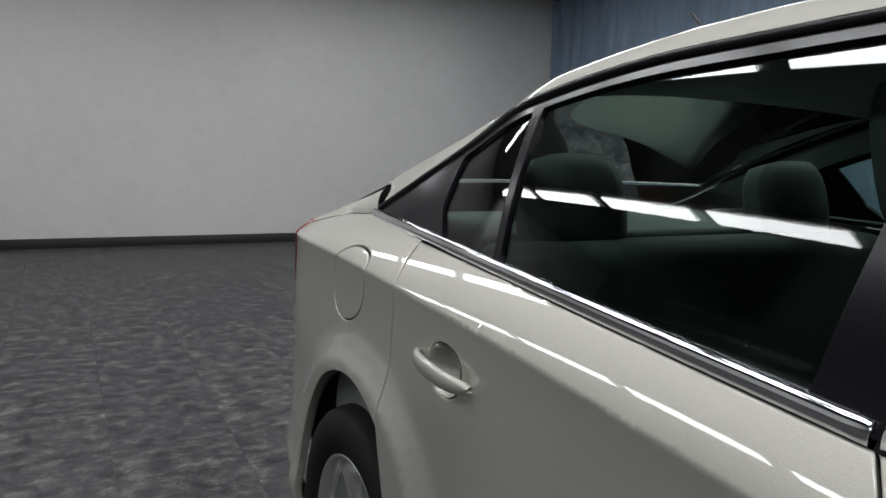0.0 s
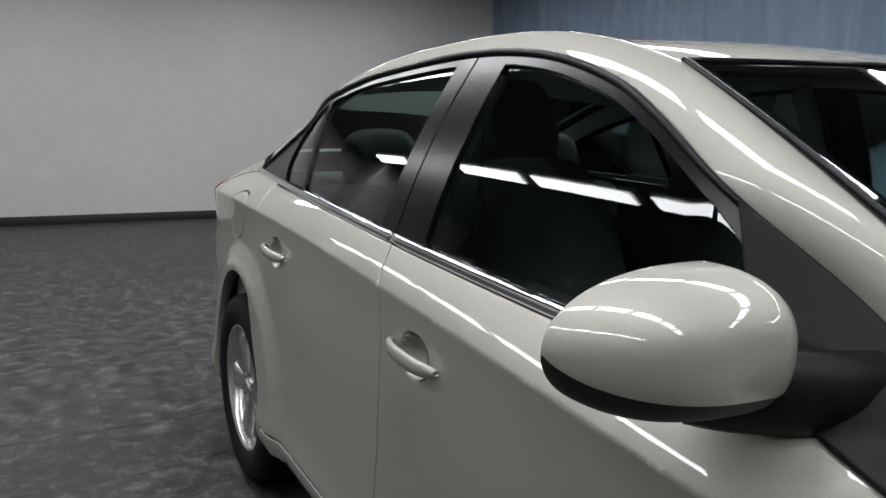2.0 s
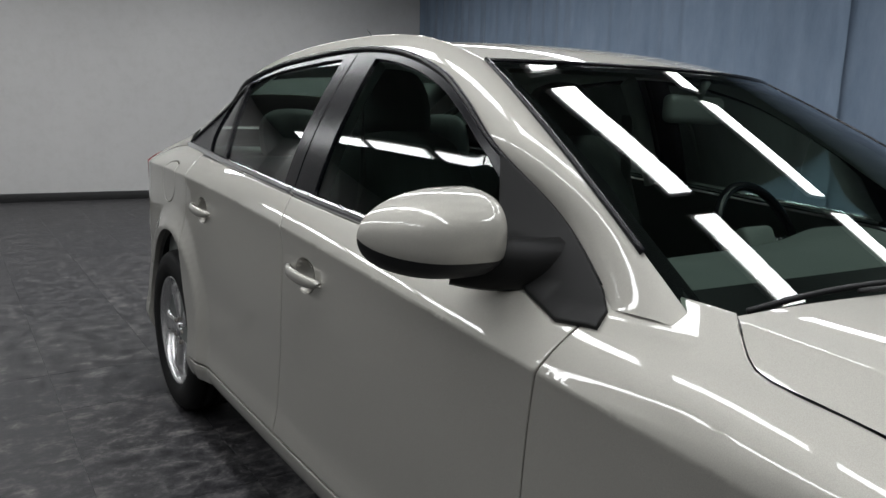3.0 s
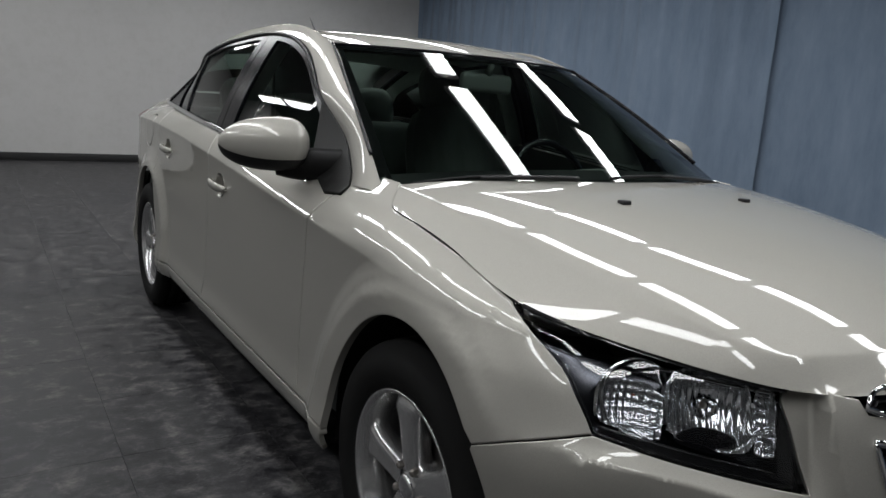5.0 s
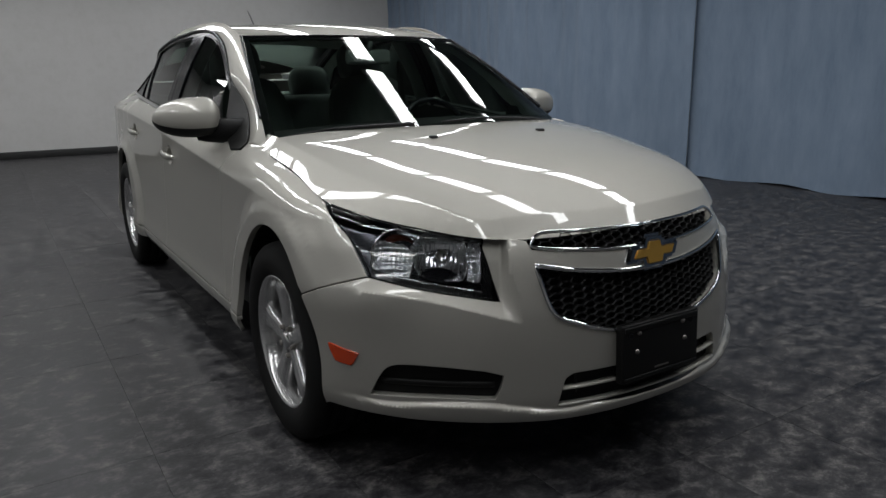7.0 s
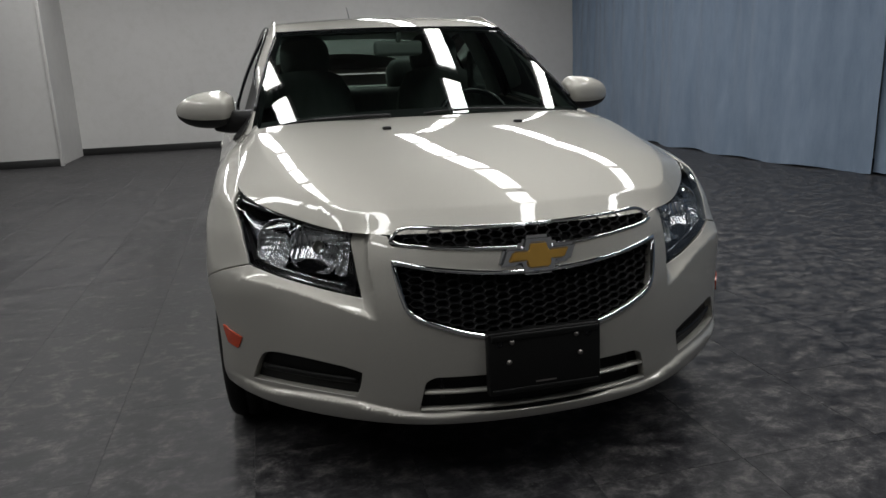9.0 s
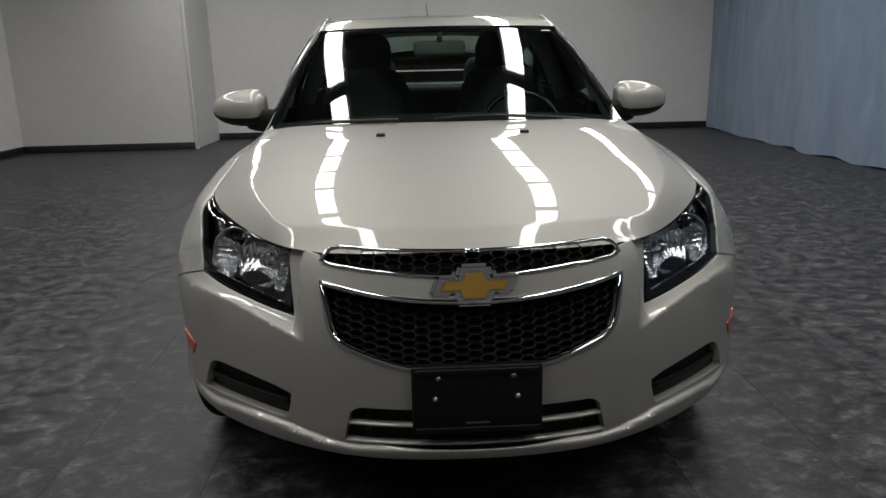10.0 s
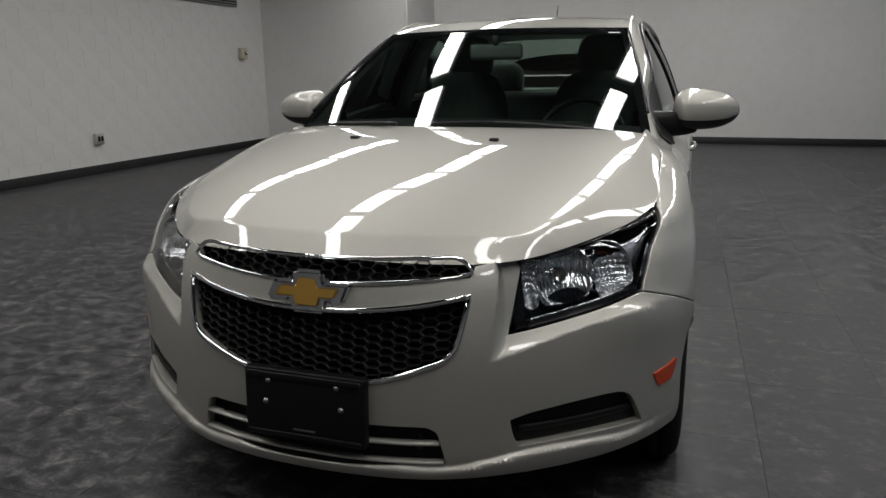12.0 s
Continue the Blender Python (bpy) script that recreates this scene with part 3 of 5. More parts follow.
def cup(name, cy, cz, parent, side):
    """The scoop in the door behind a handle."""
    c0 = yz([(cy, cz)])[0]

    def f(s, z):
        X = shell(s, z)
        r = np.clip(((s - c0[0]) / 0.054) ** 2 + ((z - c0[1]) / 0.042) ** 2, 0, 1)
        X[..., 0] -= 0.036 * (1 - r) ** 0.75
        return X
    return panel(name, yz(oval(cy, cz, 0.054, 0.042)), PAINT, parent, side, f=f, step=0.007, gap=0.0, round_by=0.001, depth=0)


def door_handle(cy, cz, parent, side):
    """A strap handle that stands off the door, with a rounded section."""
    vs, fs = [], []
    n, m = 26, 12
    for i in range(n):
        t = i / (n - 1)
        y = cy - 0.092 + 0.184 * t
        z = cz - 0.004 + 0.012 * t
        off = 0.030 - 0.022 * abs(2 * t - 1) ** 3.0
        hz = 0.0155 * (1 - 0.45 * abs(2 * t - 1) ** 4)
        if i in (0, n - 1):
            hz *= 0.55
        base_p = shell(sy(y, z), z)
        for k in range(m):
            a = 2 * math.pi * k / m
            vs.append((side * (base_p[0] + off + 0.0085 * math.cos(a) - 0.004), y, z + hz * math.sin(a)))
    for i in range(n - 1):
        for k in range(m):
            q = (i * m + k, i * m + (k + 1) % m, (i + 1) * m + (k + 1) % m, (i + 1) * m + k)
            fs.append(q if side < 0 else q[::-1])
    fs.append(tuple(range(m)))
    fs.append(tuple(range((n - 1) * m, n * m))[::-1])
    return child("door_handle", mesh_of("door_handle", vs, fs, PAINT, True), parent)


for side in (-1, 1):
    # front door
    pts = curve(SEAM_FD)[::-1] + belt_pts(-0.83, 0.243)[1:] + curve(SEAM_B)[1:] + [(y, 0.325) for y in np.linspace(0.15, -0.8, 12)]
    body_parts["front_door", side] = panel("front_door", yz(pts), PAINT, car, side, lines=CREASE_LINES, holes=[yz(oval(*HANDLES["front_door"], 0.054, 0.042))], fine=0.012)
    pts = curve(SEAM_B)[::-1] + belt_pts(0.25, 1.185)[1:] + curve(SEAM_RD)[1:] + [(y, 0.325) for y in np.linspace(0.92, 0.22, 10)]
    body_parts["rear_door", side] = panel("rear_door", yz(pts), PAINT, car, side, lines=CREASE_LINES, holes=[yz(oval(*HANDLES["rear_door"], 0.054, 0.042))], fine=0.012)
    for d in HANDLES:
        cup("handle_scoop", *HANDLES[d], body_parts[d, side], side)
        door_handle(*HANDLES[d], body_parts[d, side], side)
    # sill
    pts = [(-1.055, 0.321), (0.925, 0.321), (0.93, 0.255), (-1.05, 0.255)]
    panel("sill", yz(dense(pts, 0.05)), PAINT, car, side)
    # front fender
    hood_edge = [(-1.61, 0.796), (-1.51, 0.821), (-1.40, 0.845), (-1.25, 0.872), (-1.16, 0.883), (-1.105, 0.893), (-1.07, 0.914), (-1.035, 0.942)]
    top = curve(hood_edge)
    pts = curve(SEAM_FD)[::-1] + [(-0.845, 0.908), (-0.80, 0.938), (-0.782, 0.952), (-0.86, 0.953), (-0.94, 0.947), (-1.00, 0.944)] + top[::-1] + curve([(-1.61, 0.796), (-1.677, 0.770), (-1.758, 0.719), (-1.801, 0.669), (-1.833, 0.624)])[1:] + curve(BUMP_SEAM)[::-1][1:] + \
        arch(AX_F, ARCH_F, 142, -4)[1:] + [(-1.055, 0.325), (-0.9, 0.325)]
    body_parts["fender", side] = panel("front_fender", yz(pts), PAINT, car, side, lines=CREASE_LINES, depth=0.02, step=0.013)
    # quarter panel
    pts = curve(SEAM_RD) + [(0.97, 0.24)] + arch(AX_R, ARCH_B, 190, -12) + [(1.70, 0.24), (2.0, 0.25), (2.02, 0.5), (2.05, 0.78), (1.985, 0.86), (1.95, 0.955), (1.9, 0.985), (1.7, 1.03), (1.53, 1.045), (1.35, 1.035)]
    body_parts["quarter", side] = panel("quarter_panel", yz(pts), PAINT, car, side, lines=CREASE_LINES, depth=0.02, step=0.014, holes=[yz(FUEL)] if side < 0 else [], fine=0.014)
    if side < 0:
        panel("fuel_flap", yz(FUEL), PAINT, body_parts["quarter", side], side, step=0.012, lines=CREASE_LINES)

# hood
E_HOOD = [(0.355, -2.060, 0.722), (0.45, -2.012, 0.727), (0.555, -1.910, 0.743), (0.655, -1.770, 0.766)] + [tuple(shell(sy(y, z), z)) for y, z in hood_edge[0:1] + hood_edge[2:]]
hoodE = P3(E_HOOD)
hoodC = P3([(0, -2.112, 0.752), (0, -2.0, 0.80), (0, -1.7, 0.86), (0, -1.4, 0.93), (0, -1.15, 0.958)])

def hood_plate(x, y):
    """The crowned middle of the hood: one long arch, bowed back towards the sides."""
    d = -(y + 1.15) + 0.45 * x * x
    a, bow = np.abs(x), 0.23 + 0.17 * sstep(-1.15, -1.65, y)
    return 0.958 - 0.05 * d - 0.12 * d * np.abs(d) - 0.7 * np.clip(d - 0.55, 0, None) ** 3 - bow * (np.minimum(a, 0.62) ** 6 + 0.55 * np.clip(a - 0.62, 0, None))


ridge_x = smooth([(-2.05, 0.40), (-1.93, 0.485), (-1.86, 0.535), (-1.75, 0.583), (-1.6, 0.618), (-1.43, 0.645), (-1.24, 0.663), (-1.0, 0.670)], 4)


def hood_out(x, y):
    """How far a place lies outside the ridge that runs round the middle of the hood."""
    a = np.abs(x)
    p = a - ridge_x(y)
    q = -(y + 1.15) + 0.45 * x * x - 0.915
    h = np.clip(0.5 + 0.5 * (p - q) / 0.05, 0, 1)
    g = q * (1 - h) + p * h + 0.05 * h * (1 - h) * 0.5
    return 0.5 * (g + np.sqrt(g * g + 0.0035 ** 2))


def hood_top(x, y):
    return hood_plate(x, y) - 0.35 * hood_out(x, y)


def hood_f(u, v):
    u, v = np.asarray(u, float), np.clip(v, 0, 1)
    e, c = hoodE(v), hoodC(v)
    a = np.abs(u)
    x = e[..., 0] * u
    y = c[..., 1] + (e[..., 1] - c[..., 1]) * a ** 2.2
    ge = hood_out(e[..., 0], e[..., 1])
    fall = (hood_plate(e[..., 0], e[..., 1]) - e[..., 2]) / np.maximum(ge, 0.012)
    g = hood_out(x, y)
    z = hood_plate(x, y) - fall * g * (0.8 + 0.2 * g / np.maximum(ge, 0.012))
    return np.stack([x, y, z], -1)


hood = loft("hood", hood_f, 130, 150, PAINT, car)

# windscreen, roof, rear window, boot lid
wsE = P3([(0.690, -1.010, 0.905), (0.643, -0.784, 1.048), (0.590, -0.541, 1.189), (0.534, -0.297, 1.313)])
wsC = P3([(0, -1.17, 0.950), (0, -0.92, 1.082), (0, -0.68, 1.205), (0, -0.455, 1.315)])
rfE = P3([(0.534, -0.297, 1.313), (0.532, -0.12, 1.356), (0.537, 0.15, 1.381), (0.541, 0.45, 1.386), (0.540, 0.75, 1.368), (0.537, 1.02, 1.326)])
rfC = P3([(0, -0.455, 1.316), (0, -0.25, 1.366), (0, 0.05, 1.398), (0, 0.4, 1.411), (0, 0.8, 1.400), (0, 1.14, 1.362)])
rwE = P3([(0.537, 1.02, 1.326), (0.556, 1.25, 1.253), (0.578, 1.47, 1.176), (0.596, 1.66, 1.108)])
rwC = P3([(0, 1.14, 1.362), (0, 1.37, 1.272), (0, 1.6, 1.19), (0, 1.78, 1.118)])
btE = P3([(0.598, 1.650, 1.106), (0.63, 1.80, 1.050), (0.632, 1.93, 1.008), (0.61, 2.04, 0.968)])
btC = P3([(0, 1.79, 1.108), (0, 1.92, 1.078), (0, 2.05, 1.052), (0, 2.14, 1.03)])


def cross_patch(E, C, py=2.0, pz=2.2):
    def f(u, v):
        e, c = E(np.clip(v, 0, 1)), C(np.clip(v, 0, 1))
        a = np.abs(u)
        return np.stack([e[..., 0] * u, c[..., 1] + (e[..., 1] - c[..., 1]) * a ** py, c[..., 2] + (e[..., 2] - c[..., 2]) * a ** pz], -1)
    return f


windscreen = loft("windscreen", cross_patch(wsE, wsC), 40, 40, GLASS, car, "tinted windscreen")
roof = loft("roof", cross_patch(rfE, rfC, 2.0, 2.3), 50, 60, PAINT, car)
loft("rear_window", cross_patch(rwE, rwC), 30, 30, GLASS, car, "tinted rear window")
loft("boot_lid", cross_patch(btE, btC), 30, 20, PAINT, car)
loft("boot_face", lambda u, v: cross_patch(P3([(0.61, 2.04, 0.965), (0.60, 2.15, 0.88), (0.58, 2.22, 0.7), (0.56, 2.24, 0.5)]), P3([(0, 2.14, 1.03), (0, 2.22, 0.92), (0, 2.28, 0.7), (0, 2.30, 0.5)]))(u, v), 30, 20, PAINT, car)

# painted shoulders between the boot lid and the quarter panels
def boot_shoulder(u, v):
    v = np.clip(v, 0, 1)
    e = btE(v) - np.array([0.004, 0.0, 0.004])
    y = 1.53 + 0.45 * v
    z = np.interp(y, [1.53, 1.7, 1.9, 1.95, 2.0], [1.043, 1.029, 0.985, 0.960, 0.94])
    g = shell(sy(y, z), z)
    w = np.asarray(u, float)[..., None]
    return e * (1 - w) + g * w + np.array([0.010, 0.0, 0.010]) * (4 * w * (1 - w))


for side in (-1, 1):
    loft("boot_shoulder", boot_shoulder, 8, 30, PAINT, car, side=side)

# pillars and roof rail, between the side windows and the glass of front and rear
DLO_TOP = [(-0.86, 0.909), (-0.70, 1.009), (-0.56, 1.090), (-0.44, 1.162), (-0.33, 1.228), (-0.2, 1.289), (0.0, 1.342), (0.24, 1.362), (0.52, 1.352), (0.76, 1.332), (1.02, 1.279), (1.26, 1.196), (1.42, 1.113), (1.545, 1.047)]
dl = np.array(curve(DLO_TOP, 0.01))
dlG = shell(sy(dl[:, 0], dl[:, 1]), dl[:, 1])
rail_t = np.concatenate([[0], np.cumsum(np.linalg.norm(np.diff(dlG, axis=0), axis=1))])
rail_t /= rail_t[-1]
RAIL_TOP = P3([tuple(wsE(t)) for t in (0.0, 0.33, 0.66)] + [tuple(rfE(t)) for t in (0.0, 0.2, 0.4, 0.6, 0.8)] + [tuple(rwE(t)) for t in (0, 0.33, 0.66, 1.0)])
_tt = np.linspace(0, 1, 400)
_top = RAIL_TOP(_tt)


def rail_f(u, v):
    u, v = np.clip(u, 0, 1), np.clip(v, 0, 1)
    gy = np.interp(v, rail_t, dl[:, 0])
    gz = np.interp(v, rail_t, dl[:, 1])
    s = sy(gy, gz)
    g = shell(s, gz)
    tan = shell(s, gz + 0.01) - g
    tan /= np.linalg.norm(tan, axis=-1, keepdims=True)
    # the matching place on the upper edge: equal share of the way
    share = np.interp(v, [0, 0.36, 0.60, 0.80, 1.0], [0.0, 0.335, 0.56, 0.765, 1.0])
    e = np.stack([np.interp(share, _tt, _top[:, i]) for i in range(3)], -1)
    ln = np.linalg.norm(e - g, axis=-1, keepdims=True)
    w = sstep(0.20, 0.42, v)[..., None]
    c = (g + tan * ln * 0.62) * w + (g + (e - g) * 0.5 + np.array([0.016, -0.004, 0.010])) * (1 - w)
    uu = u[..., None]
    return g * (1 - uu) ** 2 + 2 * c * uu * (1 - uu) + e * uu ** 2


for side in (-1, 1):
    body_parts["rail", side] = loft("pillar_and_rail", rail_f, 10, 160, PAINT, car, side=side)


# rear bumper
panel("rear_bumper", np.stack([[S_END - 0.0, S_END - 0.85, S_END - 0.80, S_END - 0.75, S_END], [0.62, 0.62, 0.40, 0.24, 0.24]], -1), PAINT, car, 0, depth=0.01, step=0.04)
for side in (-1, 1):
    panel("tail_light", yz(curve([(1.915, 0.985), (1.98, 0.985), (2.06, 0.945), (2.075, 0.86), (2.06, 0.78), (2.01, 0.78), (1.955, 0.87)], 0.012, True)), RED, car, side, step=0.012, lift=0.004, label="red tail light")

# ---- the front: bumper, grilles, lamps ----
def on_shell(x, z, lift=0.0):
    """A point of the nose at that x and height, lifted off the surface; x may be of either side."""
    s = sx(abs(x), z)
    q = np.array([[float(s), z]])
    n = surface_normal(shell, q)[0]
    p = shell(s, z)
    if n[1] > 0:
        n = -n
    p = p + n * lift
    return (math.copysign(p[0], x) if x else 0.0, p[1], p[2])


def shell_points(q):
    """Many points of the nose at once: rows of x, z, lift."""
    s = sx(np.abs(q[:, 0]), q[:, 1])
    n = surface_normal(shell, np.stack([s, q[:, 1]], -1))
    n = np.where(n[:, 1:2] > 0, -n, n)
    p = shell(s, q[:, 1]) + n * q[:, 2:3]
    p[:, 0] *= np.sign(q[:, 0])
    return p


GR_UP = curve([(0.0, 0.733), (0.15, 0.735), (0.28, 0.738), (0.322, 0.737), (0.345, 0.727), (0.362, 0.708)]) + curve([(0.360, 0.703), (0.25, 0.693), (0.12, 0.684), (0.0, 0.680)])[1:]
GR_LO = curve([(0.0, 0.622), (0.12, 0.627), (0.25, 0.641), (0.362, 0.660)]) + curve([(0.360, 0.650), (0.352, 0.60), (0.340, 0.55), (0.318, 0.524), (0.275, 0.505), (0.16, 0.471), (0.0, 0.453)])
INTAKE = [(0.0, 0.364), (0.27, 0.364)] + curve([(0.280, 0.363), (0.297, 0.354), (0.305, 0.340), (0.318, 0.283), (0.321, 0.272)]) + [(0.0, 0.268)]
FOG = curve([(0.474, 0.304), (0.462, 0.335), (0.456, 0.370)], 0.01) + curve([(0.50, 0.382), (0.58, 0.391), (0.66, 0.394), (0.692, 0.388), (0.708, 0.372), (0.722, 0.34), (0.735, 0.302)], 0.02) + curve([(0.68, 0.304), (0.58, 0.306), (0.51, 0.304)], 0.02)
HOOD_FRONT = [(0.366, 0.722), (0.40, 0.728), (0.44, 0.736)]
# headlamp outline on the unrolled body: inner edge, lower edge, outer edge, upper edge along the hood
LAMP_IN = xz([(0.452, 0.700), (0.449, 0.66), (0.445, 0.61), (0.440, 0.563)])
corner = yz([(-1.833, 0.624)])[0]
LAMP_LOW = np.array(curve([tuple(LAMP_IN[-1]), tuple(xz([(0.52, 0.577)])[0]), tuple(xz([(0.61, 0.595)])[0]), tuple(corner)], 0.02))
LAMP_OUT = np.array(curve([tuple(corner)] + [tuple(p) for p in yz([(-1.801, 0.669), (-1.758, 0.719), (-1.677, 0.770), (-1.61, 0.796)])], 0.02))
tops = [tuple(LAMP_OUT[-1])]
for p in E_HOOD[1:4][::-1]:
    tops.append((float(s_of(p[1], p[2], 1, 0.2, 1.6)), p[2] - 0.003))
tops.append((float(LAMP_IN[0][0]), 0.722))
LAMP_TOP = np.array(curve(tops, 0.02))
LAMP = np.concatenate([LAMP_IN[:-1], LAMP_LOW[:-1], LAMP_OUT[:-1], LAMP_TOP[:-1]])

arch_pts = yz(arch(AX_F, ARCH_F, 144, 194, 24))
seam = yz(curve(BUMP_SEAM))
lip_s = np.linspace(float(arch_pts[-1][0]) - 0.02, 0.0, 40)
lip = np.stack([lip_s, 0.234 + 0.012 * sstep(0.5, 1.0, lip_s)], -1)
outline = np.concatenate([xz([(0.0, 0.676)]), xz(curve([(0.12, 0.680), (0.25, 0.689), (0.360, 0.700)])), xz(HOOD_FRONT),
                          [[float(LAMP_IN[0][0]) - 0.004, 0.722]], LAMP_IN, LAMP_LOW[1:], seam[::-1][1:], arch_pts, lip,
                          xz([(0.0, 0.268)]), xz(INTAKE[::-1][1:-1]), xz([(0.0, 0.364)]), xz(GR_LO[::-1])])
LEDGE = np.array([(float(sx(x, ledge_z(x))), float(ledge_z(x))) for x in np.linspace(0.42, 0.74, 40)])
LIPL = np.array([(float(sx(x, lip_z(x))), float(lip_z(x))) for x in np.linspace(0.0, 0.76, 60)])
VERT = xz([(0.405, z) for z in np.linspace(0.50, 0.71, 20)])
bumper = panel("front_bumper", outline, PAINT, car, 0, step=0.012, fine=0.014, holes=[xz(FOG)], gap=0.0012, round_by=0.0025, depth=0.022, sym=True,
               lines=[LEDGE, LEDGE + np.array([0, 0.008]), LEDGE + np.array([0, 0.017]), LEDGE + np.array([0, 0.026]), LEDGE + np.array([0, 0.034]), LIPL, LIPL + np.array([0, 0.007]), LIPL - np.array([0, 0.010]), VERT, VERT - np.array([0.012, 0]), VERT + np.array([0.012, 0])])
# the lip along the foot of the bumper
for side in (-1, 1):
    fog = panel("fog_recess", xz(FOG), HOLDER, car, side, step=0.02, lift=-0.024, gap=-0.004, depth=0, label="black plastic fog-lamp blank")
    for w in (0.46,):
        pts = []
        for x in np.linspace(0.475, 0.715, 18):
            z = 0.304 * (1 - w) + 0.384 * w
            p = on_shell(x, z, -0.014)
            pts.append((side * p[0], p[1], p[2]))
        child("rib", tube("rib", pts, 0.009, HOLDER, 8, 0.6), fog)
    marker = panel("side_marker", yz(curve([(-1.756, 0.435), (-1.798, 0.429), (-1.836, 0.420), (-1.840, 0.414), (-1.824, 0.381), (-1.815, 0.378), (-1.783, 0.383), (-1.773, 0.390)], 0.008, True)), AMBER, car, side, step=0.01, lift=0.004, label="amber side marker lamp")


def ring_tube(name, half, rad, mat, parent, lift=0.003, flat=1.4, label=""):
    pts = [tuple(p) for p in shell_points(np.array([(max(x, 1e-6), z, lift) for x, z in half]))]
    full = pts + [(-p[0], p[1], p[2]) for p in pts[::-1]]
    return child(name, tube(name, full, rad, mat, 10, flat, (0, 1, 0)), parent, label)


def honeycomb(name, half, pitch_x, pitch_z, lift, parent):
    """Flattened hexagon cells with depth, cut to the opening."""
    poly = np.array(list(half) + [(-x, z) for x, z in half[::-1]])
    vs, fs, q = [], [], []
    cols = int(0.42 / (pitch_x * 0.75)) + 1
    for i in range(-cols, cols + 1):
        cx = i * pitch_x * 0.75
        for j in range(-3, 19):
            cz = 0.42 + j * pitch_z + (pitch_z / 2 if i % 2 else 0)
            hexa = [(cx + pitch_x / 2 * math.cos(radians(60 * k)), cz + pitch_z / math.sqrt(3) * math.sin(radians(60 * k))) for k in range(6)]
            if not inside(poly, np.array([(cx, cz)]))[0]:
                continue
            n0 = len(q)
            for sc, dep in ((1.02, 0.0), (0.87, 0.0), (0.82, -0.016)):
                for hx, hz in hexa:
                    x, z = cx + (hx - cx) * sc, cz + (hz - cz) * sc
                    q.append((max(min(x, 0.40), -0.40), min(max(z, 0.43), 0.75), lift + dep + (0.002 if sc == 0.87 else 0)))
            for r in range(2):
                for k in range(6):
                    k2 = (k + 1) % 6
                    fs.append((n0 + r * 6 + k, n0 + r * 6 + k2, n0 + r * 6 + 6 + k2, n0 + r * 6 + 6 + k))
    return child(name, mesh_of(name, shell_points(np.array(q)), fs, BLACK), parent)


upper = child("upper_grille", None, car, "narrow black honeycomb grille in a chrome frame")
lower = child("lower_grille", None, car, "broad black honeycomb grille in a chrome frame")
ring_tube("chrome_frame", GR_UP, 0.0042, CHROME, upper, 0.003, 1.2)
ring_tube("chrome_frame", GR_LO, 0.0048, CHROME, lower, 0.002, 1.4)
honeycomb("honeycomb", GR_UP, 0.042, 0.0195, -0.016, upper)
honeycomb("honeycomb", GR_LO, 0.042, 0.0195, -0.016, lower)
back = [on_shell(x, z, -0.045) for x in np.linspace(-0.42, 0.42, 11) for z in (0.25, 0.36, 0.44, 0.60, 0.66, 0.72)]
child("grille_back", mesh_of("grille_back", back, [(i * 6 + k, i * 6 + k + 1, i * 6 + k + 7, i * 6 + k + 6) for i in range(10) for k in range(5)], DARK), car)
# lower intake: two slats and uprights
intake = child("lower_intake", None, car, "low air intake with painted slats")
for zz, xe in ((0.322, 0.305), (0.275, 0.315)):
    pts = [(x, on_shell(x, 0.335, -0.012)[1], zz) for x in np.linspace(-xe, xe, 25)]
    child("slat", tube("slat", pts, 0.0055, PAINT, 8, 2.2, (0, 0, 1)), intake)
for xx in (-0.265, -0.10, 0.10, 0.265):
    child("upright", tube("upright", [on_shell(xx, z, -0.020) for z in (0.30, 0.33, 0.364)], 0.006, BLACK, 6), intake)


# the glossy black strip between the hood's edge and the lamp
def lamp_cap(u, v):
    t = np.asarray(v, float)
    y = -2.000 + 0.372 * t
    tv = np.linspace(0, 1, 300)
    E = hoodE(tv)
    L = shell(LAMP_TOP[:, 0], LAMP_TOP[:, 1])
    order = np.argsort(L[:, 1])
    e = np.stack([np.interp(y, E[:, 1], E[:, 0]) + 0.001, y, np.interp(y, E[:, 1], E[:, 2]) - 0.006], -1)
    l = np.stack([np.interp(y, L[order, 1], L[order, 0]) - 0.002, y, np.interp(y, L[order, 1], L[order, 2]) - 0.003], -1)
    w = np.asarray(u, float)[..., None]
    return e * (1 - w) + l * w + np.array([0.0, 0.0, 0.006]) * (4 * w * (1 - w))


# headlamps
def lamp_point(s, z, lift):
    q = np.array([[s, z]])
    n = surface_normal(shell, q)[0]
    p = shell(s, z)
    if n[1] > 0:
        n = -n
    return Vector(p + n * lift), Vector(n)


S_IN, S_OUT = float(LAMP_IN[2][0]), float(corner[0])
_foot = np.concatenate([LAMP_LOW, LAMP_OUT[1:]])
_head = LAMP_TOP[::-1]


def lamp_at(p, q):
    """A place in the headlamp: p from the inner to the outer end, q from its foot to its top."""
    s = S_IN + p * (S_OUT - S_IN)
    lo, hi = float(np.interp(s, _foot[:, 0], _foot[:, 1])), float(np.interp(s, _head[:, 0], _head[:, 1]))
    return s, lo + q * (hi - lo)


def lamp_patch(pq):
    return np.array([lamp_at(p, q) for p, q in curve(pq, 0.05, True)])


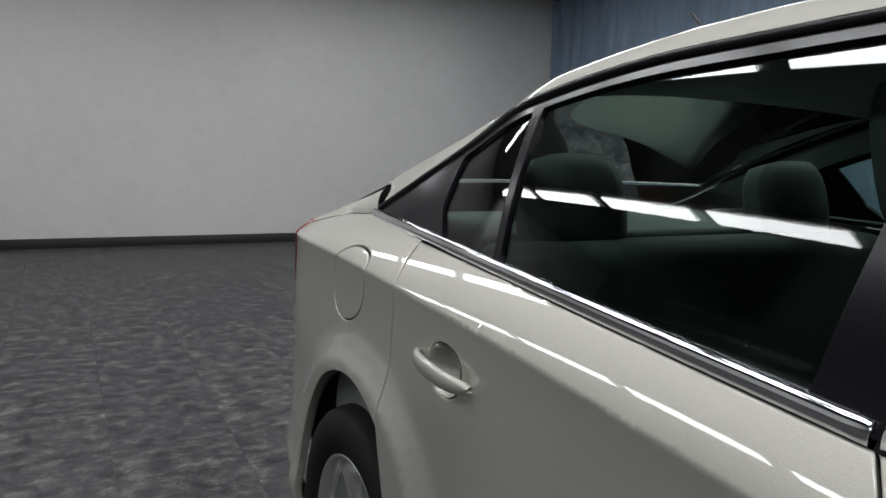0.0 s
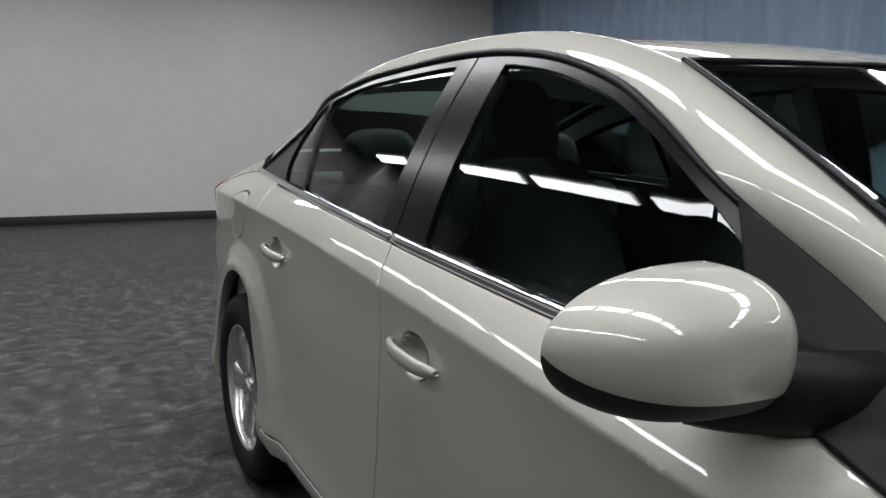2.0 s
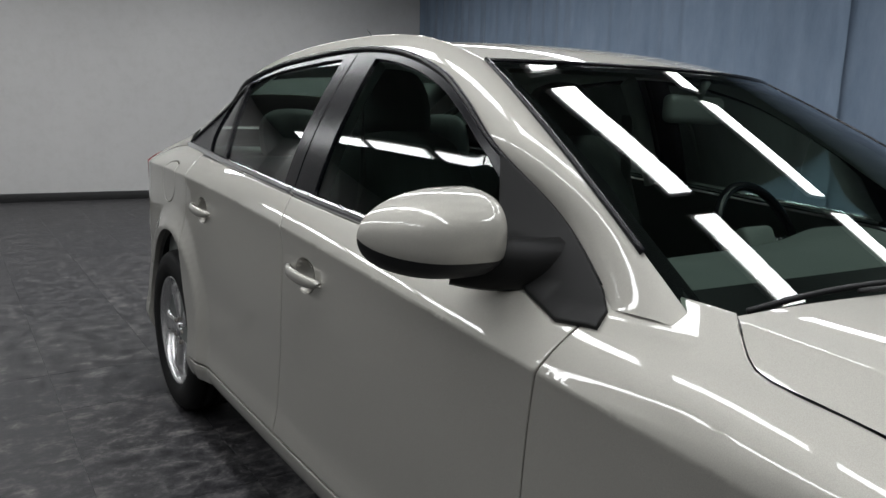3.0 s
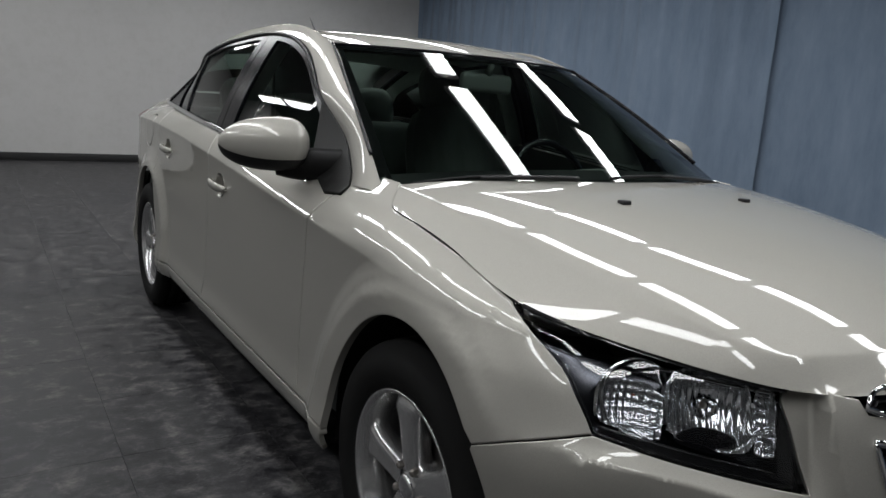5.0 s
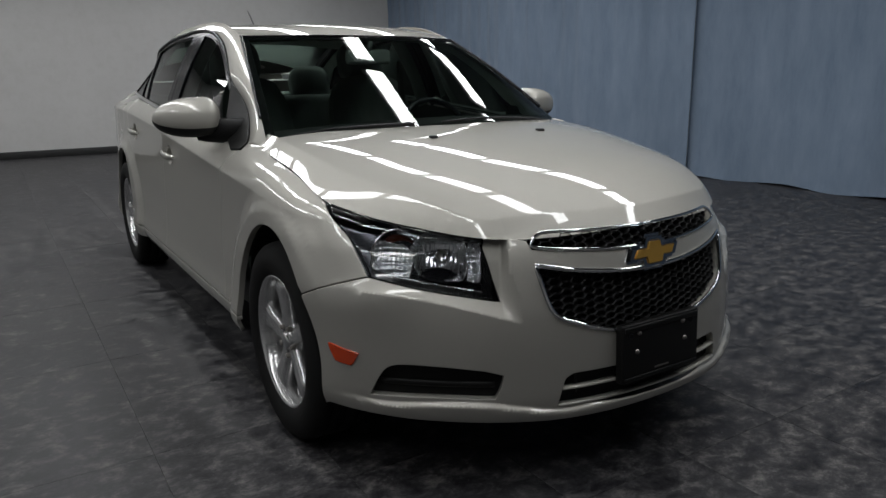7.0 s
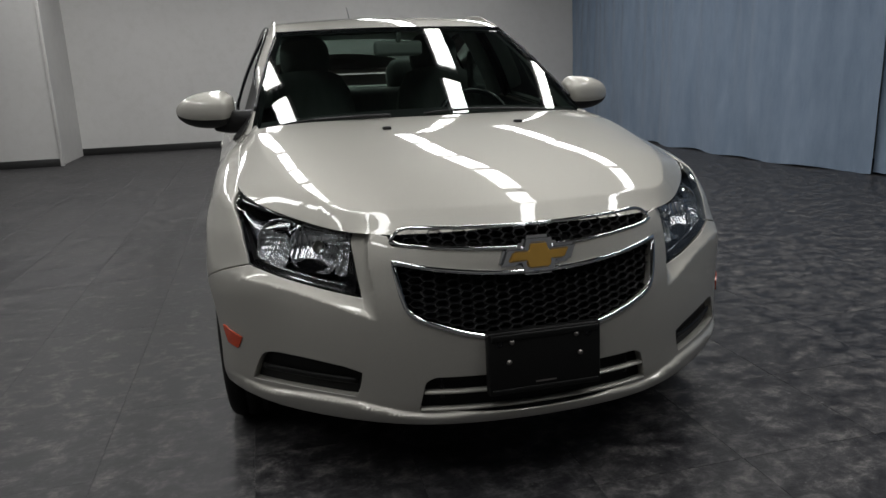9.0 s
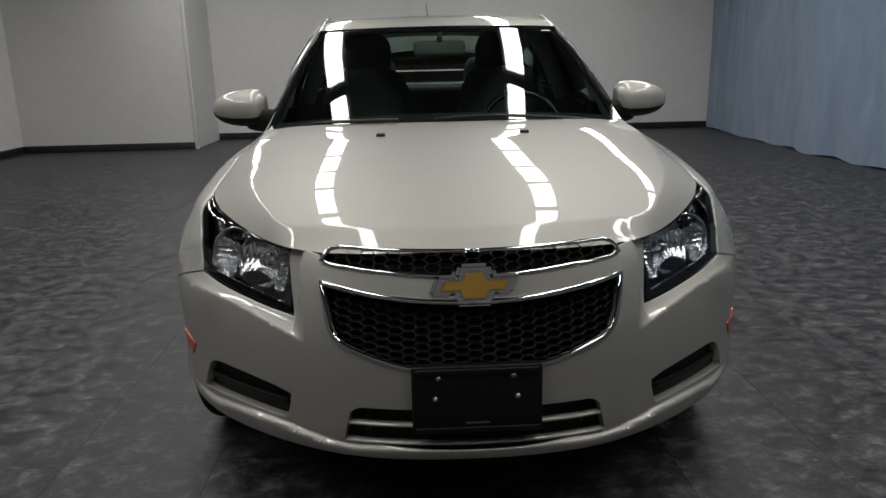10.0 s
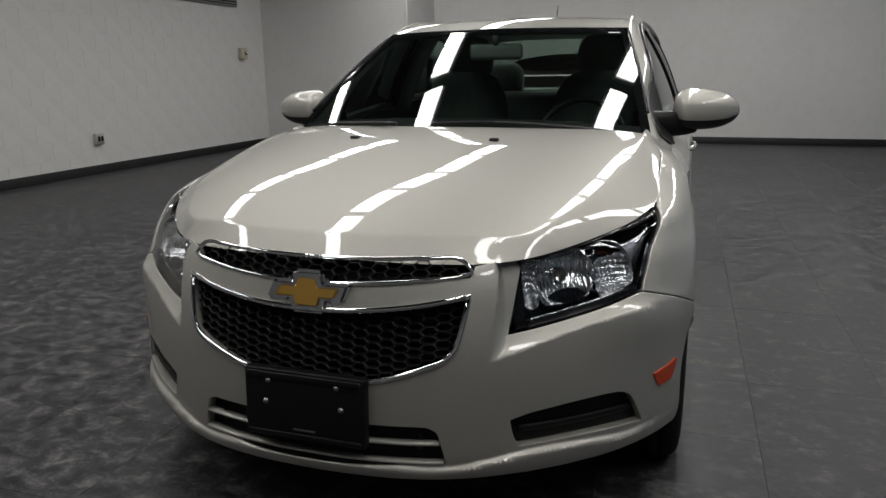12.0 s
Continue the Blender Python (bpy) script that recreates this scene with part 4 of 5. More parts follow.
LAMP_PIECES = [
    ("inner_reflector", lamp_patch([(0.11, 0.24), (0.20, 0.24), (0.20, 0.55), (0.20, 0.86), (0.11, 0.86), (0.10, 0.55)]), 0.022, (0.0010, 0.0016), REFLECTOR, "faceted chrome reflector"),
    ("low_beam_reflector", lamp_patch([(0.22, 0.30), (0.30, 0.20), (0.44, 0.17), (0.59, 0.20), (0.66, 0.45), (0.645, 0.78), (0.55, 0.92), (0.40, 0.94), (0.27, 0.92), (0.215, 0.70)]), 0.036, (0.0008, 0.0), REFLECTOR, "fluted chrome reflector"),
    ("beam_shade", lamp_patch([(0.25, 0.20), (0.40, 0.13), (0.58, 0.15), (0.585, 0.22), (0.50, 0.34), (0.40, 0.37), (0.30, 0.33)]), 0.0, (0.0, 0.0), SATINBLACK, "dark smooth shade"),
    ("side_reflector", lamp_patch([(0.67, 0.14), (0.80, 0.12), (0.96, 0.13), (0.985, 0.35), (0.97, 0.62), (0.82, 0.62), (0.68, 0.58)]), 0.018, (0.0012, 0.0012), REFLECTOR, "faceted chrome reflector"),
]

LAMP_FOOT = np.array([lamp_at(p, 0.02) for p in np.linspace(0.10, 0.98, 20)] + [lamp_at(p, 0.13) for p in np.linspace(0.97, 0.10, 20)])
LAMP_END = np.array([lamp_at(0.012, q) for q in np.linspace(0.03, 0.95, 10)] + [lamp_at(0.095, q) for q in np.linspace(0.95, 0.03, 10)])

for side in (-1, 1):
    hl = child("headlamp", None, car, "clear headlamp with chrome reflectors and black surround")
    panel("lens", LAMP, LENS, hl, side, step=0.014, gap=0.003, depth=0.02, label="clear lens")
    panel("surround", LAMP, SMOKE, hl, side, step=0.016, gap=0.001, lift=-0.046, depth=0)
    for edge in (LAMP_FOOT, LAMP_END):
        panel("black_edge", edge, GLOSSBLACK, hl, side, step=0.008, gap=0.0, lift=-0.009, depth=0.03, label="black lamp edge")
    loft("top_strip", lamp_cap, 6, 40, GLOSSBLACK, hl, "glossy black upper strip", side=side)
    mx = Matrix.Diagonal((side, 1, 1, 1))
    # reflector pieces, each with its own recess
    for nm, outl, dep, flute, mat, lab in LAMP_PIECES:
        sc, zc = outl.mean(0)
        ra, rb = np.ptp(outl[:, 0]) / 2, np.ptp(outl[:, 1]) / 2

        def f(s, z, dep=dep, flute=flute, sc=sc, zc=zc, ra=ra, rb=rb):
            X = shell(s, z)
            r = np.clip(((s - sc) / ra) ** 2 + ((z - zc) / rb) ** 2, 0, 1.2)
            k = 0.016 + dep * (1 - r) + flute[0] * np.cos(2 * math.pi * (s - sc) / 0.0125) + flute[1] * np.cos(2 * math.pi * (z - zc) / 0.014)
            X[..., 0] -= 0.5 * k
            X[..., 1] += 0.85 * k
            return X
        panel(nm, outl, mat, hl, side, f=f, step=0.004, gap=0.0, round_by=0.001, depth=0.006, label=lab)
    # turn signal bowl and the bulbs
    for pp, qq, rad, dep, amber in ((0.80, 0.55, 0.062, 0.048, True), (0.43, 0.62, 0.017, 0.016, False)):
        sc, zc = lamp_at(pp, qq)
        p, n = lamp_point(sc, zc, -0.024 if amber else -0.034)
        n = (n * 0.6 + Vector((0.10, -0.7, 0.0))).normalized()
        prof = [(rad * 1.07, -0.004), (rad * 1.05, 0.004), (rad, 0.003)] + [(rad * math.sqrt(max(0, 1 - (k / 8) ** 1.3)), -dep * (k / 8)) for k in range(1, 9)]
        rot = n.to_track_quat("X", "Z").to_matrix().to_4x4()
        b = child("turn_bowl" if amber else "bulb_ring", lathe("bowl", prof, REFLECTOR if amber else CHROME, 36), hl, "chrome bowl")
        b.matrix_basis = mx @ Matrix.Translation(p) @ rot
        rb = 0.011 if amber else 0.009
        bulb = child("bulb", lathe("bulb", [(0.0, -0.004), (rb * 0.6, -0.007), (rb, -0.016), (rb, -0.04)], BULB if amber else STEEL, 20), hl, "amber bulb" if amber else "")
        bulb.matrix_basis = mx @ Matrix.Translation(p) @ rot
    # chrome strip along the foot; the upper bar imitates a reflected streak on the lens
    low = [lamp_point(float(a[0]), float(a[1]) + 0.020, -0.014)[0] for a in LAMP_LOW[2:-2]]
    child("chrome_bar", tube("chrome_bar", [(side * p.x, p.y, p.z) for p in low], 0.0032, CHROME, 8, 1.6), hl)
    up = [lamp_point(float(a[0]), float(a[1]) - 0.017, -0.020)[0] for a in LAMP_TOP[15:-3]]
    child("chrome_bar", tube("chrome_bar", [(side * p.x, p.y, p.z) for p in up], 0.0042, CHROME, 8, 1.8), hl)

# emblem: a gold cross bar in a chrome border, on the bar between the grilles
def cross_plate(name, w, h, barh, stem, depth, mat, slant, bev):
    o = [(-w, -barh + 0.0), (-stem - slant * 0.4, -barh), (-stem, -h), (stem, -h), (stem + slant * 0.4, -barh), (w - slant, -barh), (w, barh), (stem, barh), (stem - slant * 0.4, h), (-stem + slant * 0.4, h), (-stem, barh), (-w + slant, barh)]
    bm = bmesh.new()
    vs = [bm.verts.new((x, 0, z)) for x, z in o]
    f = bm.faces.new(vs)
    r = bmesh.ops.extrude_face_region(bm, geom=[f])
    for v in [g for g in r["geom"] if isinstance(g, bmesh.types.BMVert)]:
        v.co.y -= depth
    bmesh.ops.bevel(bm, geom=bm.edges[:], offset=bev, segments=2, affect="EDGES")
    return bm_mesh(name, bm, mat)


emblem = child("emblem", None, car, "gold and chrome cross-shaped emblem")
emblem.matrix_basis = pose(0, -2.152, 0.660, -8, 0, 0)
child("border", cross_plate("border", 0.108, 0.050, 0.0245, 0.044, 0.026, DARKCHROME, 0.020, 0.0085), emblem, "chrome border")
child("face", cross_plate("face", 0.083, 0.0335, 0.0138, 0.029, 0.030, GOLD, 0.015, 0.004), emblem, "gold face")

# number plate holder
holder = child("plate_holder", None, car, "black plastic number plate holder without a plate")
holder.matrix_basis = pose(0, -2.208, 0.398, -3, 0, 0)
child("panel", box_mesh("panel", (-0.153, -0.016, -0.082), (0.153, 0.012, 0.084), HOLDER, 0.005, 3), holder)
child("ridge", box_mesh("ridge", (-0.145, -0.021, 0.062), (0.145, -0.015, 0.078), HOLDER, 0.003), holder)
child("ridge", box_mesh("ridge", (-0.145, -0.020, -0.078), (0.145, -0.015, -0.066), HOLDER, 0.002), holder)
child("slot", box_mesh("slot", (-0.028, -0.0175, -0.058), (0.028, -0.0155, -0.054), STEEL), holder)
for bx, bz in ((-0.09, 0.056), (0.085, 0.058), (-0.098, 0.004), (0.095, 0.006)):
    child("bolt", lathe("bolt", [(0, 0.006), (0.005, 0.005), (0.0075, 0.0)], STEEL, 12), holder, "steel bolt", pose(bx, -0.016, bz, 0, 0, -90))
for bx, bz in ((-0.122, 0.054), (0.118, 0.056)):
    child("bolt_hole", lathe("bolt_hole", [(0.004, 0.001), (0.0075, 0.0015), (0.009, 0.0)], SATINBLACK, 14), holder, "", pose(bx, -0.016, bz, 0, 0, -90))

# ---- side windows, trim, mirrors ----
def dlo_line(a, b, drop, step=0.03):
    """The upper edge of the side windows from y = a to b, lowered by drop."""
    ys = dl[:, 0]
    n = max(3, int(abs(b - a) / step))
    out = []
    for y in np.linspace(a, b, n):
        z = float(np.interp(y, ys, dl[:, 1]))
        out.append((y, z - drop))
    return out


bt = lambda y, up=0.018: (y, float(top_z(y)) + up)
for side in (-1, 1):
    fd, rd = body_parts["front_door", side], body_parts["rear_door", side]
    # front door: frame and pane
    frame_f = [bt(-0.845, -0.01)] + dlo_line(-0.83, 0.219, 0.0) + [(0.2275, 1.2), bt(0.2385, 0.0)] + [bt(y, 0.0) for y in np.linspace(0.1, -0.75, 12)]
    pane_f = [bt(-0.60, 0.016)] + [(-0.545, 1.06)] + dlo_line(-0.475, 0.108, 0.026) + [(0.110, 1.2), bt(0.118, 0.016)] + [bt(y, 0.016) for y in np.linspace(0.0, -0.5, 8)]
    panel("window_frame", yz(frame_f), SATINBLACK, fd, side, holes=[yz(pane_f)], step=0.03, fine=0.02, lift=0.002, depth=0.012, round_by=0.0008)
    panel("window_pane", yz(pane_f), SIDEGLASS, fd, side, step=0.03, gap=-0.004, lift=-0.006, depth=0, label="dark tinted window")
    frame_r = [bt(0.2405, 0.0), (0.2290, 1.2)] + dlo_line(0.2205, 1.54, 0.0) + [bt(1.54, 0.004)] + [bt(y, 0.0) for y in np.linspace(1.5, 0.3, 14)]
    pane_r = [bt(0.315, 0.016), (0.296, 1.2)] + dlo_line(0.288, 0.925, 0.026) + [(0.905, 1.16), bt(0.872, 0.016)] + [bt(y, 0.016) for y in np.linspace(0.8, 0.38, 6)]
    pane_q = [bt(0.897, 0.016), (0.93, 1.16)] + dlo_line(0.955, 1.215, 0.026) + [(1.165, 1.09), bt(1.105, 0.016)]
    panel("window_frame", yz(frame_r), SATINBLACK, rd, side, holes=[yz(pane_r), yz(pane_q)], step=0.03, fine=0.02, lift=0.002, depth=0.012, round_by=0.0008)
    panel("window_pane", yz(pane_r), SIDEGLASS, rd, side, step=0.03, gap=-0.004, lift=-0.006, depth=0, label="dark tinted window")
    panel("quarter_pane", yz(pane_q), SIDEGLASS, rd, side, step=0.03, gap=-0.004, lift=-0.006, depth=0, label="small dark quarter window")
    seam_line = [bt(0.2395, -0.01), bt(0.236, 0.06), (0.2283, 1.2), (0.2225, 1.29), (0.220, 1.345)]
    seam_p = [shell(sy(y, z), z) for y, z in curve(seam_line, 0.02)]
    child("pillar_seal", tube("pillar_seal", [(side * (p[0] - 0.010), p[1], p[2]) for p in seam_p], 0.009, DARK, 8), car)
    # rubber run along the top of the windows
    pts = []
    for y, z in dlo_line(-0.82, 1.53, -0.001, 0.02):
        p = shell(sy(y, z), z)
        pts.append((side * (p[0] + 0.003), p[1], p[2]))
    child("window_seal", tube("window_seal", pts, [0.005 + 0.0035 * float(sstep(-0.6, -0.2, p[1])) for p in pts], SATINBLACK, 8), car, "black rubber seal round the windows")
    # chrome strips on the belt
    for a, b, d in ((-0.58, 0.238, fd), (0.250, 1.545, rd)):
        ys = np.linspace(a, b, 60)
        zs = top_z(ys) + 0.006
        q = shell(sy(ys, zs), zs)
        child("chrome_strip", tube("chrome_strip", [(side * (p[0] + 0.004), p[1], p[2]) for p in q], 0.0125, CHROME, 14, 0.55), d, "chrome strip below the windows")
    # mirror foot
    sail = [(-0.868, 0.882), (-0.86, 0.905)] + dlo_line(-0.83, -0.50, -0.004) + [(-0.545, 1.04), bt(-0.60, 0.012), bt(-0.70, -0.012), (-0.79, 0.876)]
    mirror = child("door_mirror", None, fd, "champagne door mirror on a black foot")
    panel("sail", yz(sail), HOLDER, mirror, side, step=0.02, lift=0.008, depth=0.014, label="black plastic mirror foot")

    def head(u, v, inner=0.745, outer=0.986):
        """u round the section, v from the inner to the outer end."""
        x = inner + (outer - inner) * v
        fat = np.sqrt(np.clip(1 - np.clip((v - 0.30) / 0.70, 0, 1) ** 2.3, 0, 1)) * (0.80 + 0.20 * sstep(0, 0.22, v)) * np.sqrt(np.clip(np.minimum(v, 0.12) / 0.12, 0, 1)) ** 0.35
        zc = 0.996 - 0.006 * v
        a = 2 * math.pi * u
        c, w = np.cos(a), np.sin(a)
        hz = 0.078 * fat
        by = np.where(c < 0, 0.105, 0.030) * fat
        p = 2 / 2.5
        z = zc + hz * np.sign(w) * np.abs(w) ** p
        y = -0.575 + by * np.sign(c) * np.abs(c) ** p + 0.05 * (v - 0.5) * 0.6
        return np.stack([x, y, z], -1)

    for nm, lo, hi, mat in (("cap", -0.066, 0.566, PAINT), ("lower_shell", 0.570, 0.930, BLACK)):
        vs, fs = [], []
        nu, nv = 44, 40
        uu = np.linspace(lo, hi, nu)
        vv = np.concatenate([np.linspace(0, 0.1, 8), np.linspace(0.12, 0.9, 22), 1 - 0.1 * np.linspace(1, 0, 11)[1:] ** 2])
        sc = 1.0 if nm == "cap" else 0.985
        for q in vv:
            for r in uu:
                P = head(np.float64(r), np.float64(q))
                vs.append((side * P[0], -0.575 + (P[1] + 0.575) * sc, 0.996 + (P[2] - 0.996) * sc))
        for j in range(len(vv) - 1):
            for i in range(nu - 1):
                a = j * nu + i
                q4 = (a, a + 1, a + nu + 1, a + nu)
                fs.append(q4 if side < 0 else q4[::-1])
        child(nm, mesh_of(nm, vs, fs, mat, True), mirror, "black lower half" if mat is BLACK else "")
    glassv = []
    for k in range(28):
        a = 2 * math.pi * k / 28
        glassv.append((side * (0.857 + 0.10 * math.cos(a)), -0.552, 0.995 + 0.066 * math.sin(a)))
    child("mirror_glass", mesh_of("mirror_glass", glassv, [tuple(range(28)) if side > 0 else tuple(range(28))[::-1]], CHROME), mirror, "mirror glass")
    arm = [(side * 0.60, -0.735, 0.950), (side * 0.70, -0.69, 0.945), (side * 0.775, -0.63, 0.944), (side * 0.82, -0.60, 0.952)]
    child("arm", tube("arm", curve(arm, 0.01), 0.028, HOLDER, 12, 1.7, (0, 1, 0)), mirror, "black plastic arm")

# dark band round the windscreen glass, and the cowl under it
ws_f, rw_f = cross_patch(wsE, wsC), cross_patch(rwE, rwC)
sunk = lambda f, u0, u1, v0, v1, d: (lambda u, v: f(u0 + (u1 - u0) * u, v0 + (v1 - v0) * v) - np.array([0, 0, d]))
band = child("windscreen_band", None, car, "black edge of the windscreen")
loft("band", sunk(ws_f, 0, 1, 0.0, 0.105, 0.004), 40, 8, BLACK, band)
loft("band", sunk(ws_f, 0, 1, 0.965, 1.0, 0.004), 40, 4, GLOSSBLACK, band)
loft("band", sunk(ws_f, 0.955, 1, 0.0, 1.0, 0.004), 4, 40, GLOSSBLACK, band)
loft("band", sunk(rw_f, 0.93, 1, 0.0, 1.0, 0.004), 4, 30, GLOSSBLACK, band)
loft("band", sunk(rw_f, 0, 1, 0.0, 0.06, 0.004), 30, 4, GLOSSBLACK, band)
for side in (-1, 1):
    pts = [(side * p[0] * 1.004, p[1], p[2] + 0.002) for p in wsE(np.linspace(0.20, 1, 40))]
    child("windscreen_seal", tube("windscreen_seal", pts, 0.006, SATINBLACK, 6), car, "black windscreen seal")
pts = [tuple(ws_f(np.float64(u), np.float64(1.0)) + np.array([0, 0, 0.001])) for u in np.linspace(-1, 1, 41)]
child("windscreen_seal", tube("windscreen_seal", pts, 0.005, SATINBLACK, 6), car, "black windscreen seal")


def cowl_f(u, v):
    a = hood_f(u, np.ones_like(np.asarray(u, float)))
    b = ws_f(u, np.full_like(np.asarray(u, float), 0.04))
    w = np.asarray(v)[..., None]
    p = a * (1 - w) + b * w
    p[..., 2] -= 0.020 * (1 - w[..., 0]) + 0.002
    return p


loft("cowl", cowl_f, 30, 6, BLACK, car, "black plastic cowl below the windscreen")


def ws_pt(x, v, lift):
    e = wsE(np.float64(v))
    p = ws_f(np.float64(x / e[0]), np.float64(v))
    return (p[0], p[1] - lift * 0.45, p[2] + lift * 0.9)


# wipers: each an arm and a blade
for name_x, pivot, tip in (("wiper", -0.18, -0.62), ("wiper", 0.53, -0.05)):
    wp = child("wiper", None, car, "black windscreen wiper")
    blade = [ws_pt(pivot + (tip - pivot) * t, 0.018 + 0.030 * math.sin(math.pi * min(1, t * 0.9)), 0.010) for t in np.linspace(0.12, 1.0, 20)]
    armp = [ws_pt(pivot + (tip - pivot) * t, 0.004 + 0.040 * t ** 0.8 * (1 - 0.35 * t), 0.020) for t in np.linspace(0.0, 0.62, 14)]
    child("blade", tube("blade", blade, 0.005, BLACK, 6, 0.6), wp)
    child("arm", tube("arm", armp, [0.008 - 0.004 * i / 13 for i in range(14)], BLACK, 8), wp)

# washer nozzles on the hood
for side in (-1, 1):
    c = hood_f(np.float64(side * 0.325), np.float64(0.735))
    nz = child("washer_nozzle", box_mesh("washer_nozzle", (-0.014, -0.011, -0.004), (0.014, 0.013, 0.010), BLACK, 0.004), car, "small black washer nozzle")
    nz.location = (side * 0.235, -1.392, c[2])

# aerial
aer = child("aerial", None, car, "thin black roof aerial")
child("rod", tube("rod", [(-0.0, 1.03, 1.37), (-0.01, 1.13, 1.46), (-0.015, 1.21, 1.545)], [0.006, 0.0042, 0.0030], BLACK, 6), aer)
child("foot", lathe("foot", [(0, 0.03), (0.012, 0.026), (0.022, 0.012), (0.026, 0.0)], BLACK, 16), aer, "", pose(0, 1.03, 1.362, 0, -90, 0))

# badge plate on the pane band: inspection sticker
st = [ws_pt(0.465 + dx, 0.955 - dz, 0.001) for dx, dz in ((0, 0), (0.045, 0), (0.045, 0.012), (0, 0.012))]
child("sticker", mesh_of("sticker", st, [(0, 1, 2, 3)], WHITEMETAL), car, "small pale sticker in the corner of the windscreen")

# ---- the cabin ----
def rounded(name, lo, hi, mat, parent, r=0.03, label=""):
    return child(name, box_mesh(name, lo, hi, mat, r, 4), parent, label)


def seat_back(w, h, t, mat, r=0.045):
    """A padded back, rounded and slightly tapered towards the top."""
    bm = bmesh.new()
    bmesh.ops.create_cube(bm, size=1)
    bmesh.ops.subdivide_edges(bm, edges=bm.edges[:], cuts=5, use_grid_fill=True)
    for v in bm.verts:
        x, y, z = v.co * 2
        k = 1 - 0.18 * max(0, z) ** 2
        rr = (abs(x) ** 4 + abs(z) ** 4) ** 0.25
        sc = max(abs(x), abs(z)) / rr if rr > 0 else 1
        v.co = (x * w / 2 * k * (0.35 + 0.65 * sc), y * t / 2 * (1 - 0.45 * (max(abs(x), abs(z)) ** 4)) - 0.015 * (1 - x * x), z * h / 2 * (0.35 + 0.65 * sc) + h / 2)
    return bm_mesh("seat_back", bm, mat, True)


cabin = tagged(new("cabin_trim"), "dark cloth and plastic car interior behind tinted glass", "car interior")
BACK = seat_back(0.50, 0.60, 0.16, SEAT)
HEADREST = seat_back(0.27, 0.20, 0.10, SEAT)
for sx_ in (-0.37, 0.37):
    st_ = tagged(new("front_seat"), "black cloth front car seat with a headrest", "car seat", "front seats")
    st_.location = (sx_, 0.0, 0.0)
    child("seat_back", BACK, st_, m=pose(0, 0.16, 0.56, -20, 0, 0))
    child("headrest", HEADREST, st_, m=pose(0, 0.385, 1.125, -14, 0, 0))
    rounded("cushion", (-0.25, -0.36, 0.42), (0.25, 0.20, 0.58), SEAT, st_, 0.06)
    for px in (-0.06, 0.06):
        child("headrest_post", tube("headrest_post", [(px, 0.352, 1.08), (px, 0.388, 1.17)], 0.006, STEEL, 8), st_)
bench = tagged(new("rear_seat"), "black cloth rear bench seat with headrests", "car seat")
rounded("bench_back", (-0.62, 1.02, 0.56), (0.62, 1.20, 1.02), SEAT, bench, 0.06)
rounded("bench_cushion", (-0.62, 0.55, 0.42), (0.62, 1.08, 0.60), SEAT, bench, 0.06)
for hx in (-0.36, 0.36):
    child("headrest", HEADREST, bench, m=pose(hx, 1.16, 1.00, -14, 0, 0))
rounded("parcel_shelf", (-0.58, 1.18, 0.98), (0.58, 1.70, 1.03), CABIN, cabin, 0.02)
rounded("cabin_floor", (-0.70, -1.0, 0.22), (0.70, 1.5, 0.34), CABIN, cabin, 0.02)
rounded("bulkhead", (-0.68, -1.04, 0.3), (0.68, -0.98, 0.88), CABIN, cabin, 0.01)


def dash_f(u, v):
    """The dashboard: from the windscreen's foot back over the brow and down to the knees."""
    a = np.abs(u)
    prof_y = np.interp(v, [0, 0.35, 0.55, 0.7, 1.0], [-1.03, -0.72, -0.60, -0.575, -0.62])
    prof_z = np.interp(v, [0, 0.35, 0.55, 0.7, 1.0], [0.905, 0.925, 0.905, 0.83, 0.55])
    hump = 0.035 * np.exp(-((u * 0.66 - 0.37) / 0.17) ** 2) * sstep(0.1, 0.4, v) * sstep(0.75, 0.5, v)
    return np.stack([u * 0.655, prof_y + 0.06 * a * a, prof_z + hump - 0.02 * a * a], -1)


U, W = np.meshgrid(np.linspace(-1, 1, 41), np.linspace(0, 1, 25))
P = dash_f(U.ravel(), W.ravel())
child("dashboard", mesh_of("dashboard", P, [(j * 41 + i, j * 41 + i + 1, (j + 1) * 41 + i + 1, (j + 1) * 41 + i) for j in range(24) for i in range(40)], CABIN, True), cabin)
for vx in (-0.55, 0.55):
    child("air_vent", lathe("air_vent", [(0.0, -0.004), (0.030, -0.002), (0.038, 0.006), (0.045, 0.004), (0.047, -0.01)], SATINBLACK, 24), cabin, "", pose(vx, -0.58, 0.86, 0, 0, 90))
wheel_hub = child("steering_wheel", None, cabin, "dark grey steering wheel")
wheel_hub.matrix_basis = pose(0.37, -0.43, 0.855, 66, 0, 0)
bm = bmesh.new()
ring = []
for i in range(40):
    a = 2 * math.pi * i / 40
    for k in range(8):
        b = 2 * math.pi * k / 8
        r = 0.182 + 0.014 * math.cos(b)
        ring.append(bm.verts.new((r * math.cos(a), r * math.sin(a), 0.014 * math.sin(b))))
for i in range(40):
    for k in range(8):
        bm.faces.new((ring[i * 8 + k], ring[((i + 1) % 40) * 8 + k], ring[((i + 1) % 40) * 8 + (k + 1) % 8], ring[i * 8 + (k + 1) % 8]))
child("rim", bm_mesh("rim", bm, SATINBLACK, True), wheel_hub)
child("boss", box_mesh("boss", (-0.07, -0.06, -0.03), (0.07, 0.06, 0.02), CABIN, 0.02, 3), wheel_hub)
